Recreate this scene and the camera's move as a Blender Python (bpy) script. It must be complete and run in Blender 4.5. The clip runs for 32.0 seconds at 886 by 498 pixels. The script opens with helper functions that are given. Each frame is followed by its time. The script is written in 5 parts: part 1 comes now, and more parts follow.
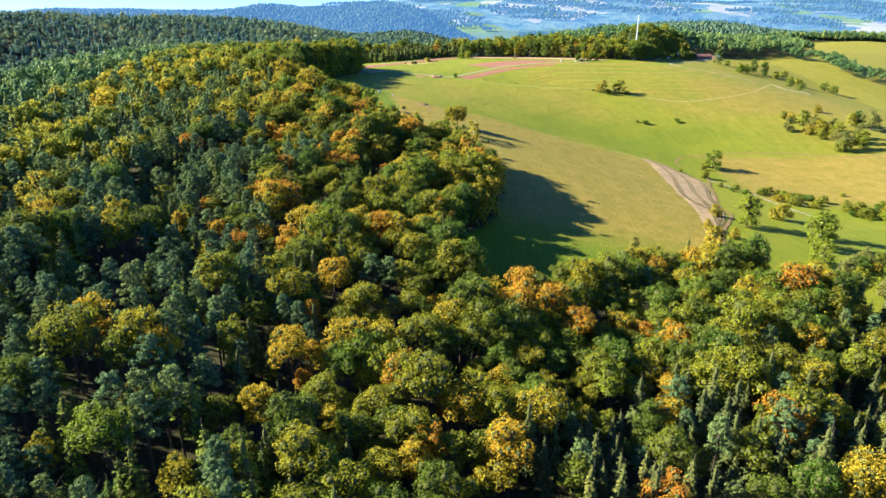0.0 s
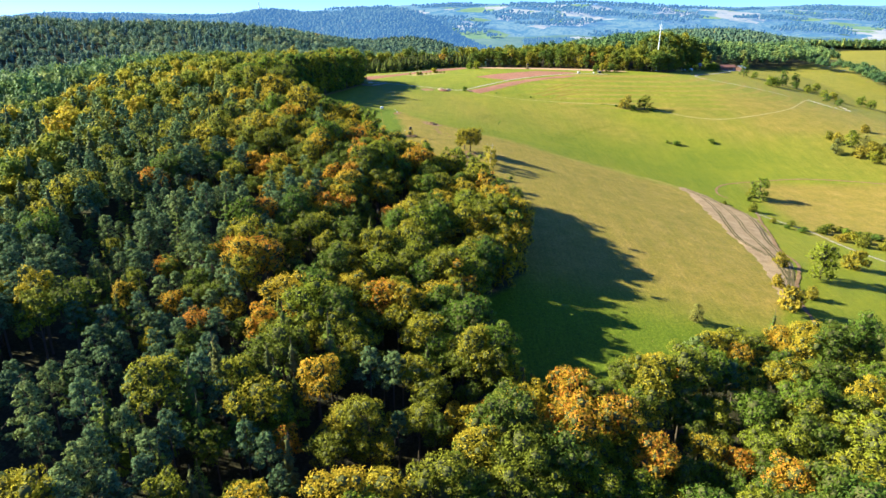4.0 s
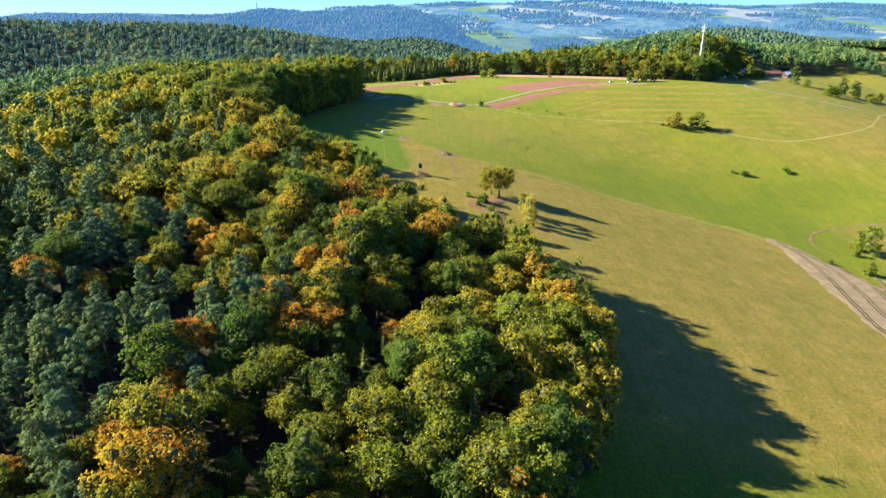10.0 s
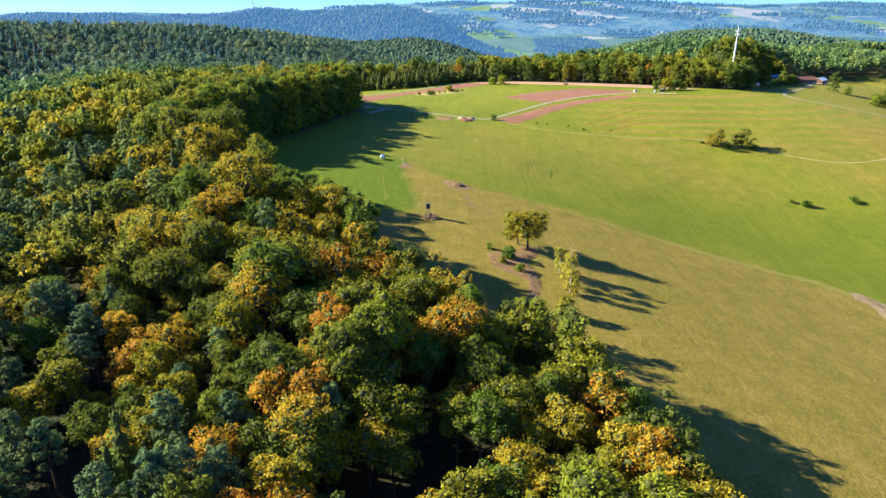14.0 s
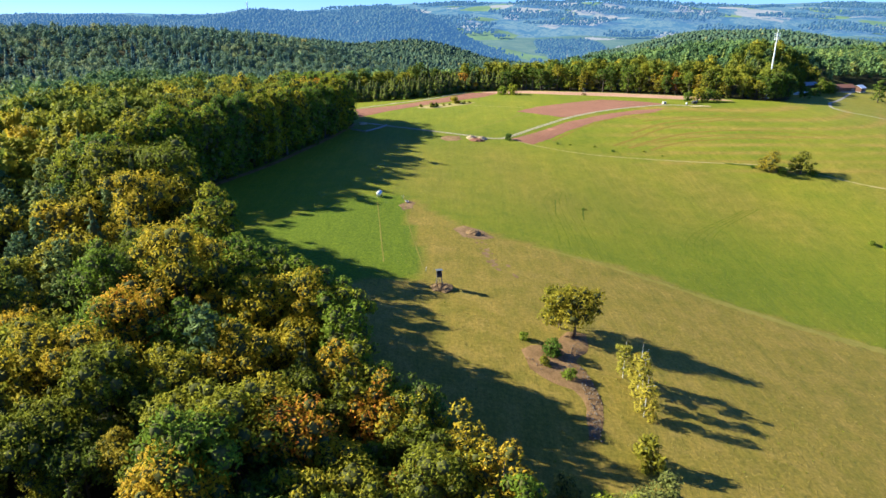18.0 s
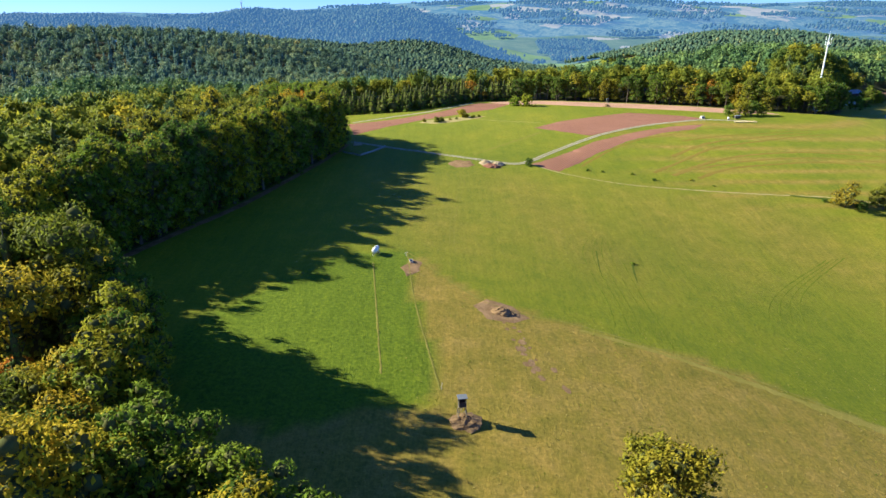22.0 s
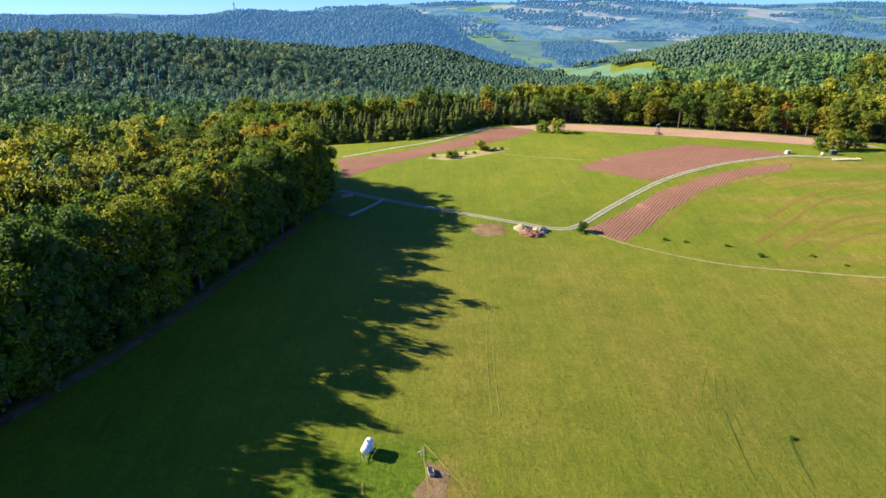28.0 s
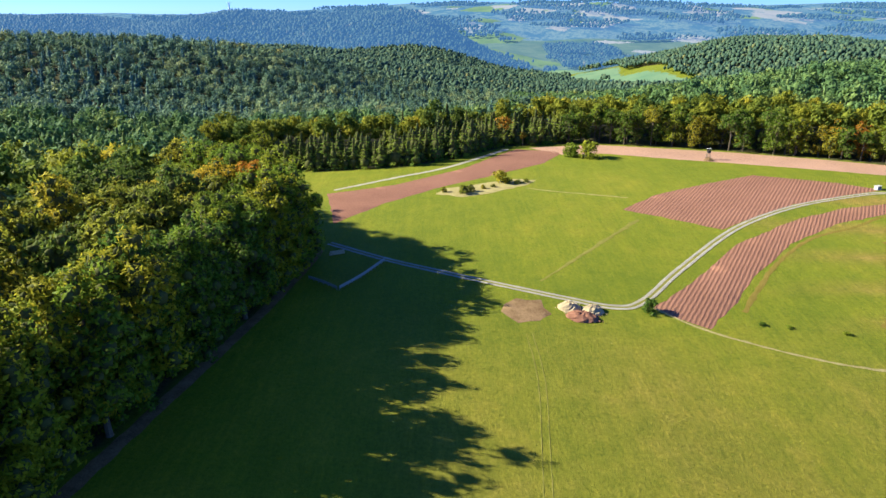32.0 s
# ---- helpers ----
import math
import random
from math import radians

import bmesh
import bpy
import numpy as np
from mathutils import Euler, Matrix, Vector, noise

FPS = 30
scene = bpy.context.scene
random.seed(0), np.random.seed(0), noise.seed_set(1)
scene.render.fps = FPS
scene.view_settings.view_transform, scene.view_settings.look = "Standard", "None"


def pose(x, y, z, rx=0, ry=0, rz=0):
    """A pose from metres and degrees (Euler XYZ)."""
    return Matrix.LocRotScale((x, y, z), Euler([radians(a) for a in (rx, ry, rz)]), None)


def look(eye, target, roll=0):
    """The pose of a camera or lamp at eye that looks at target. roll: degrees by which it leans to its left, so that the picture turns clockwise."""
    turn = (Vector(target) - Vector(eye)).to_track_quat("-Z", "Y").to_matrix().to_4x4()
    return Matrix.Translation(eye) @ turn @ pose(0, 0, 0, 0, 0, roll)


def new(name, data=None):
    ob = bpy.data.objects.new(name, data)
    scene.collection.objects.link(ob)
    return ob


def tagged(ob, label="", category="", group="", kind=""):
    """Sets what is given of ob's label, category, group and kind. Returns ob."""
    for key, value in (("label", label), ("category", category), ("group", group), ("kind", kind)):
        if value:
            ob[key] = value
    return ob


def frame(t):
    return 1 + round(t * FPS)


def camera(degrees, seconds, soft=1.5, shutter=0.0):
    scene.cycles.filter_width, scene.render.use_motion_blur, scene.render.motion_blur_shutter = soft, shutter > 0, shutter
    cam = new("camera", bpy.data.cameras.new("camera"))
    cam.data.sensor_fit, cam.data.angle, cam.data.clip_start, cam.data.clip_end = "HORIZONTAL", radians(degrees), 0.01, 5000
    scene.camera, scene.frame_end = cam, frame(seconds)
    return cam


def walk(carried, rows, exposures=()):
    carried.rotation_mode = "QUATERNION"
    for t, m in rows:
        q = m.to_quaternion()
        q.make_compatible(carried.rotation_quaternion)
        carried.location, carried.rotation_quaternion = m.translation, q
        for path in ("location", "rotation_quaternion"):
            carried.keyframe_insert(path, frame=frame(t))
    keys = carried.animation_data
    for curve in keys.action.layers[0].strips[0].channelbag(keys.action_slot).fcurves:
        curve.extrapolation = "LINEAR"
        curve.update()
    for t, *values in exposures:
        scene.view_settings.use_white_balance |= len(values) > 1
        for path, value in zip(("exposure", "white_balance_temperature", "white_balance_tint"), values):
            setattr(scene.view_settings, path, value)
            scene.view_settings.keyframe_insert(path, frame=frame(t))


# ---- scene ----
cam = camera(69.7, 32.0)
METRES, EYE, TILT, LEAN, TURN = 500.0, 80.0, -20.8, 0.0, 0.0
ROWS = [
    (0.0, 0.0, 0.0, 0.0, -0.0, 0.0, 0.0),
    (0.5, -0.0008, 0.009, 0.0041, 0.02, 0.05, -0.08),
    (1.0, -0.0019, 0.0194, 0.0086, 0.03, 0.07, -0.16),
    (1.5, -0.0031, 0.0315, 0.0136, 0.05, 0.11, -0.22),
    (2.0, -0.0044, 0.0449, 0.019, 0.07, 0.14, -0.28),
    (2.5, -0.0059, 0.0598, 0.0251, 0.11, 0.21, -0.3),
    (3.0, -0.0074, 0.0746, 0.0314, 0.13, 0.29, -0.3),
    (3.5, -0.0088, 0.0899, 0.0378, 0.15, 0.36, -0.3),
    (5.5, -0.0146, 0.1497, 0.0615, 0.24, 0.46, -0.26),
    (6.0, -0.0159, 0.1638, 0.0672, 0.27, 0.46, -0.26),
    (6.5, -0.0174, 0.1788, 0.0733, 0.27, 0.42, -0.25),
    (7.0, -0.0188, 0.1933, 0.0793, 0.28, 0.36, -0.21),
    (7.5, -0.0203, 0.2084, 0.0851, 0.29, 0.32, -0.22),
    (8.0, -0.0218, 0.2232, 0.0908, 0.3, 0.3, -0.18),
    (8.5, -0.0231, 0.2383, 0.0967, 0.32, 0.29, -0.16),
    (9.0, -0.0245, 0.2525, 0.1025, 0.33, 0.32, -0.19),
    (9.5, -0.026, 0.2674, 0.1086, 0.35, 0.31, -0.19),
    (10.0, -0.0273, 0.2817, 0.1143, 0.39, 0.33, -0.19),
    (10.5, -0.0287, 0.2966, 0.1207, 0.4, 0.33, -0.22),
    (11.0, -0.0301, 0.3109, 0.1266, 0.41, 0.31, -0.22),
    (11.5, -0.0317, 0.3257, 0.1326, 0.39, 0.29, -0.21),
    (12.0, -0.033, 0.3401, 0.1385, 0.4, 0.24, -0.19),
    (12.5, -0.0345, 0.3548, 0.1445, 0.4, 0.23, -0.18),
    (13.0, -0.0357, 0.3692, 0.1504, 0.4, 0.22, -0.18),
    (13.5, -0.0369, 0.3827, 0.1558, 0.4, 0.24, -0.2),
    (14.0, -0.0385, 0.3975, 0.1617, 0.38, 0.25, -0.19),
    (14.5, -0.0399, 0.4121, 0.1675, 0.38, 0.26, -0.13),
    (16.5, -0.0454, 0.4709, 0.1917, 0.29, 0.22, -0.07),
    (17.0, -0.0467, 0.4852, 0.1974, 0.27, 0.23, -0.08),
    (17.5, -0.0482, 0.5001, 0.2034, 0.25, 0.25, -0.06),
    (18.0, -0.0495, 0.514, 0.209, 0.23, 0.27, -0.06),
    (18.5, -0.0508, 0.5286, 0.2149, 0.22, 0.26, -0.06),
    (19.0, -0.0522, 0.5434, 0.2208, 0.21, 0.25, -0.02),
    (19.5, -0.0535, 0.5578, 0.2267, 0.2, 0.24, 0.02),
    (20.0, -0.055, 0.5728, 0.2327, 0.17, 0.24, 0.02),
    (20.5, -0.0562, 0.5866, 0.2386, 0.15, 0.22, -0.01),
    (21.0, -0.0577, 0.6018, 0.2445, 0.13, 0.23, 0.01),
    (21.5, -0.0589, 0.6165, 0.2505, 0.12, 0.2, 0.03),
    (22.0, -0.0604, 0.6309, 0.2564, 0.09, 0.18, 0.01),
    (22.5, -0.0616, 0.6459, 0.2624, 0.09, 0.16, 0.06),
    (23.0, -0.0629, 0.6599, 0.2681, 0.08, 0.15, 0.04),
    (23.5, -0.0642, 0.6752, 0.2741, 0.08, 0.15, 0.06),
    (24.0, -0.0656, 0.6891, 0.2799, 0.06, 0.15, 0.09),
    (24.5, -0.0668, 0.7035, 0.2857, 0.05, 0.15, 0.1),
    (25.0, -0.0681, 0.7181, 0.2917, 0.04, 0.16, 0.1),
    (25.5, -0.0696, 0.7328, 0.2974, 0.03, 0.2, 0.06),
    (27.5, -0.0754, 0.7917, 0.3218, -0.04, 0.25, 0.01),
    (28.0, -0.0768, 0.806, 0.3276, -0.04, 0.25, 0.04),
    (28.5, -0.0781, 0.821, 0.3335, -0.03, 0.26, 0.05),
    (29.0, -0.0795, 0.8351, 0.3391, -0.05, 0.27, 0.03),
    (29.5, -0.0809, 0.8495, 0.345, -0.07, 0.27, 0.04),
    (30.0, -0.0823, 0.8642, 0.351, -0.07, 0.27, 0.06),
    (30.5, -0.0838, 0.8787, 0.3568, -0.09, 0.26, 0.03),
    (31.0, -0.0853, 0.8936, 0.3629, -0.1, 0.24, 0.02),
    (31.5, -0.0868, 0.9079, 0.3687, -0.12, 0.25, 0.0),
    (32.0, -0.0882, 0.9228, 0.3749, -0.12, 0.23, -0.02),
]
walk(cam, [(t, pose(0, 0, EYE, TILT, LEAN, TURN) @ pose(METRES * x, METRES * y, METRES * z, 90 + pitch, roll, yaw)) for t, x, y, z, yaw, pitch, roll in ROWS],
     [(0.0, 2.05, 4900, 20), (5.0, 1.92, 4900, 20), (11.0, 1.82, 4900, 20), (20.0, 1.54, 4900, 20), (26.0, 1.42, 4900, 20), (32.0, 1.50, 4900, 20)])

# ---------------------------------------------------------------- world, sun
SUN_ELEV, SUN_AZ = 28.4, (-0.985, 0.174)      # low sun over the wood, ahead to the west
ce, se = math.cos(radians(SUN_ELEV)), math.sin(radians(SUN_ELEV))
world = bpy.data.worlds.new("sky_world")
scene.world = world
world.use_nodes = True
wn = world.node_tree
sky = wn.nodes.new("ShaderNodeTexSky")
sky.sky_type = "NISHITA"
sky.sun_disc = False
sky.sun_elevation = radians(SUN_ELEV)
sky.sun_rotation = math.atan2(SUN_AZ[0], SUN_AZ[1])
sky.air_density, sky.dust_density, sky.ozone_density = 0.65, 0.0, 10.0
wn.nodes["Background"].inputs["Strength"].default_value = 0.058
wn.links.new(sky.outputs[0], wn.nodes["Background"].inputs["Color"])
sun = new("sun", bpy.data.lights.new("sun", "SUN"))
sun.data.energy, sun.data.angle, sun.data.color = 5.0, radians(0.5), (1.0, 0.86, 0.43)
sun.matrix_world = look((SUN_AZ[0] * ce * 900, SUN_AZ[1] * ce * 900, se * 900), (0, 0, 0))


# ---------------------------------------------------------------- materials
def material(name, rough=0.8, spec=0.2):
    m = bpy.data.materials.new(name)
    m.use_nodes = True
    nt = m.node_tree
    b = nt.nodes["Principled BSDF"]
    b.inputs["Roughness"].default_value = rough
    b.inputs["Specular IOR Level"].default_value = spec
    return m, nt, b


def node(nt, kind, **kw):
    n = nt.nodes.new(kind)
    for k, v in kw.items():
        n.inputs[k.replace("_", " ")].default_value = v
    return n


def ramp(nt, stops, fac):
    r = nt.nodes.new("ShaderNodeValToRGB")
    els = r.color_ramp.elements
    while len(els) < len(stops):
        els.new(0.5)
    for e, (p, c) in zip(els, stops):
        e.position, e.color = p, (*c, 1)
    nt.links.new(fac, r.inputs[0])
    return r.outputs[0]


def noise_tex(nt, scale, detail=3.0, rough=0.55, vec=None):
    n = node(nt, "ShaderNodeTexNoise", Scale=scale, Detail=detail, Roughness=rough)
    if vec is None:
        vec = nt.nodes.new("ShaderNodeTexCoord").outputs["Object"]
    nt.links.new(vec, n.inputs["Vector"])
    return n.outputs["Fac"]


def mixc(nt, fac, a, b, mode="MIX"):
    m = nt.nodes.new("ShaderNodeMix")
    m.data_type, m.blend_type = "RGBA", mode
    for sock, v in ((m.inputs[0], fac), (m.inputs[6], a), (m.inputs[7], b)):
        if isinstance(v, (int, float)):
            sock.default_value = v
        elif isinstance(v, tuple):
            sock.default_value = (*v, 1)
        else:
            nt.links.new(v, sock)
    return m.outputs[2]


def maths(nt, op, a, b=0.0):
    m = nt.nodes.new("ShaderNodeMath")
    m.operation = op
    for sock, v in zip(m.inputs, (a, b)):
        if isinstance(v, (int, float)):
            sock.default_value = v
        else:
            nt.links.new(v, sock)
    return m.outputs[0]


def bump(nt, b, height, dist=0.1, strength=0.6):
    n = node(nt, "ShaderNodeBump", Strength=strength, Distance=dist)
    nt.links.new(height, n.inputs["Height"])
    nt.links.new(n.outputs[0], b.inputs["Normal"])


def plain(name, colour, rough=0.7, spec=0.2, metal=0.0, var=0.25, scale=2.0):
    """A plain surface with mottling at two scales."""
    m, nt, b = material(name, rough, spec)
    b.inputs["Metallic"].default_value = metal
    f = maths(nt, "ADD", maths(nt, "MULTIPLY", noise_tex(nt, scale), 0.6), maths(nt, "MULTIPLY", noise_tex(nt, scale * 9), 0.4))
    dark = tuple(c * (1 - var) for c in colour)
    light = tuple(min(1.0, c * (1 + var)) for c in colour)
    nt.links.new(ramp(nt, [(0.3, dark), (0.7, light)], f), b.inputs["Base Color"])
    bump(nt, b, noise_tex(nt, scale * 6), 0.02)
    return m


def foliage(name, stops, by="object", glow=0.42, leafvar=0.55):
    """Leaves: one hue a tree, finer changes leaf by leaf, light shining through."""
    m, nt, b = material(name, 0.6, 0.06)
    if by == "object":
        fac = nt.nodes.new("ShaderNodeObjectInfo").outputs["Random"]
    else:
        a = nt.nodes.new("ShaderNodeAttribute")
        a.attribute_name = "tint"
        fac = a.outputs["Fac"]
    isl = nt.nodes.new("ShaderNodeNewGeometry").outputs["Random Per Island"]
    shift = maths(nt, "ADD", fac, maths(nt, "MULTIPLY", maths(nt, "SUBTRACT", isl, 0.5), 0.16))
    col = ramp(nt, stops, shift)
    val = maths(nt, "ADD", 1.0 - leafvar / 2, maths(nt, "MULTIPLY", isl, leafvar))
    hsv = node(nt, "ShaderNodeHueSaturation")
    nt.links.new(col, hsv.inputs["Color"])
    nt.links.new(val, hsv.inputs["Value"])
    nt.links.new(hsv.outputs[0], b.inputs["Base Color"])
    tr = nt.nodes.new("ShaderNodeBsdfTranslucent")
    nt.links.new(hsv.outputs[0], tr.inputs["Color"])
    mx = node(nt, "ShaderNodeMixShader", Fac=glow)
    nt.links.new(b.outputs[0], mx.inputs[1])
    nt.links.new(tr.outputs[0], mx.inputs[2])
    nt.links.new(mx.outputs[0], nt.nodes["Material Output"].inputs["Surface"])
    return m


AUTUMN = [(0.0, (0.102, 0.148, 0.016)), (0.25, (0.190, 0.206, 0.012)), (0.48, (0.295, 0.275, 0.010)), (0.66, (0.405, 0.325, 0.009)),
          (0.80, (0.490, 0.360, 0.009)), (0.91, (0.560, 0.345, 0.010)), (0.97, (0.590, 0.285, 0.012)), (1.0, (0.500, 0.190, 0.016))]
GREENISH = [(0.0, (0.098, 0.160, 0.018)), (0.4, (0.172, 0.238, 0.014)), (0.75, (0.280, 0.298, 0.011)), (1.0, (0.365, 0.318, 0.010))]
NEEDLE = [(0.0, (0.075, 0.100, 0.034)), (0.45, (0.120, 0.142, 0.040)), (0.8, (0.165, 0.178, 0.040)), (1.0, (0.215, 0.205, 0.040))]
PINE = [(0.0, (0.088, 0.140, 0.058)), (0.6, (0.128, 0.186, 0.064)), (1.0, (0.180, 0.220, 0.056))]
LARCH = [(0.0, (0.125, 0.195, 0.020)), (1.0, (0.240, 0.280, 0.020))]
BIRCH = [(0.0, (0.300, 0.300, 0.030)), (1.0, (0.450, 0.370, 0.030))]
GOLD = [(0.0, (0.350, 0.275, 0.015)), (0.75, (0.470, 0.318, 0.015)), (1.0, (0.520, 0.270, 0.018))]
WILLOW = [(0.0, (0.200, 0.215, 0.050)), (1.0, (0.290, 0.265, 0.050))]
SINGLES = [(p ** 0.8, c) for p, c in AUTUMN[:5]] + [(0.945, AUTUMN[5][1]), (0.985, AUTUMN[6][1]), (1.0, AUTUMN[7][1])]   # deep orange stays rare
m_autumn, m_green = foliage("autumn_leaves", SINGLES), foliage("green_leaves", GREENISH)
m_needle, m_pine, m_larch = foliage("spruce_needles", NEEDLE, glow=0.15), foliage("pine_needles", PINE, glow=0.2), foliage("larch_needles", LARCH, glow=0.25)
m_birch, m_gold, m_willow = foliage("birch_leaves", BIRCH), foliage("gold_leaves", GOLD), foliage("willow_leaves", WILLOW)
# deeper stands: same leaves, lifted and bluer to paint in the haze
STAND = [(p, (min(0.6, r * 1.12), g * 1.12, b * 1.6)) for p, (r, g, b) in AUTUMN]
m_autumn_wood = foliage("autumn_wood", STAND, "tint")
m_needle_wood = foliage("needle_wood", [(0.0, (0.085, 0.140, 0.058)), (0.5, (0.128, 0.190, 0.064)), (0.85, (0.185, 0.235, 0.058)), (1.0, (0.240, 0.260, 0.046))], "tint", 0.2)
m_bush_leaf = foliage("autumn_bush_leaves", [(0.0, (0.150, 0.175, 0.014)), (0.6, (0.240, 0.225, 0.014)), (1.0, (0.360, 0.270, 0.014))])
m_field_leaf = foliage("field_tree_leaves", [(0.0, (0.240, 0.230, 0.012)), (1.0, (0.340, 0.280, 0.012))])
# valley and hill stands: distance haze is put into these base colours as blue
m_valley_leaf_haze = foliage("valley_leaves_haze", [(0.0, (0.100, 0.170, 0.120)), (0.4, (0.165, 0.232, 0.125)), (0.7, (0.260, 0.290, 0.120)), (1.0, (0.440, 0.370, 0.100))], "tint", 0.25, 0.28)
m_valley_needle_haze = foliage("valley_needles_haze", [(0.0, (0.070, 0.135, 0.125)), (0.6, (0.105, 0.180, 0.145)), (1.0, (0.155, 0.220, 0.145))], "tint", 0.15, 0.28)
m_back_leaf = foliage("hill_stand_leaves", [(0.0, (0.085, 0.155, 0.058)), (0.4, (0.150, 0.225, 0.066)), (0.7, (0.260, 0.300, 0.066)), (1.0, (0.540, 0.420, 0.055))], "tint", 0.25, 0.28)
m_hill_leaf_haze = foliage("hill_leaves_haze", [(0.0, (0.058, 0.105, 0.074)), (0.5, (0.092, 0.142, 0.084)), (0.85, (0.140, 0.178, 0.084)), (1.0, (0.220, 0.215, 0.078))], "tint", 0.2, 0.28)
# darker core balls, the shade inside the crowns put into their colour
m_inner = plain("inner_shade", (0.085, 0.088, 0.026), 0.9, 0.05, scale=1.5)
m_bark = plain("bark", (0.11, 0.085, 0.06), 0.9, 0.1, scale=3.0)
m_birch_bark = plain("birch_bark", (0.55, 0.52, 0.46), 0.8, 0.1, var=0.4, scale=4.0)
m_timber = plain("weathered_timber", (0.24, 0.20, 0.155), 0.85, 0.1, scale=3.0)
m_grey_timber = plain("grey_timber", (0.30, 0.28, 0.25), 0.85, 0.1, scale=3.0)
m_pale_timber = plain("pale_timber", (0.50, 0.46, 0.40), 0.85, 0.1, scale=3.0)
m_dark_board = plain("dark_boards", (0.06, 0.052, 0.05), 0.7, 0.2)
m_felt = plain("roof_felt", (0.13, 0.14, 0.17), 0.7, 0.3)
m_white = plain("white_plastic", (0.78, 0.80, 0.82), 0.4, 0.4, var=0.06)
m_steel = plain("galvanised_steel", (0.55, 0.56, 0.58), 0.4, 0.5, metal=0.8, var=0.15)
m_mast = plain("pale_mast_paint", (0.78, 0.78, 0.76), 0.5, 0.4, var=0.08, scale=0.4)
m_rubber = plain("rubber", (0.02, 0.02, 0.02), 0.8, 0.2)
m_brick_red = plain("rust_roof", (0.21, 0.10, 0.075), 0.8, 0.1, scale=0.7)
m_brown_wall = plain("brown_boarding", (0.15, 0.085, 0.06), 0.8, 0.1, scale=0.7)
m_tin = plain("tin_roof", (0.45, 0.47, 0.52), 0.4, 0.5, metal=0.5, scale=0.5)
m_glass_dark = plain("dark_window", (0.03, 0.035, 0.04), 0.1, 0.6)
m_sand = plain("pale_sand", (0.40, 0.31, 0.19), 0.95, 0.05, var=0.15, scale=1.2)
m_red_soil = plain("red_soil", (0.24, 0.115, 0.075), 0.95, 0.05, var=0.3, scale=1.0)
m_brush = plain("dry_brush", (0.25, 0.16, 0.08), 0.95, 0.05, var=0.45, scale=2.0)
m_stone = plain("fieldstone", (0.19, 0.16, 0.13), 0.9, 0.1, var=0.35)
m_concrete = plain("concrete", (0.48, 0.46, 0.42), 0.9, 0.1, var=0.15)
m_log = plain("cut_logs", (0.50, 0.39, 0.24), 0.85, 0.1, var=0.3)


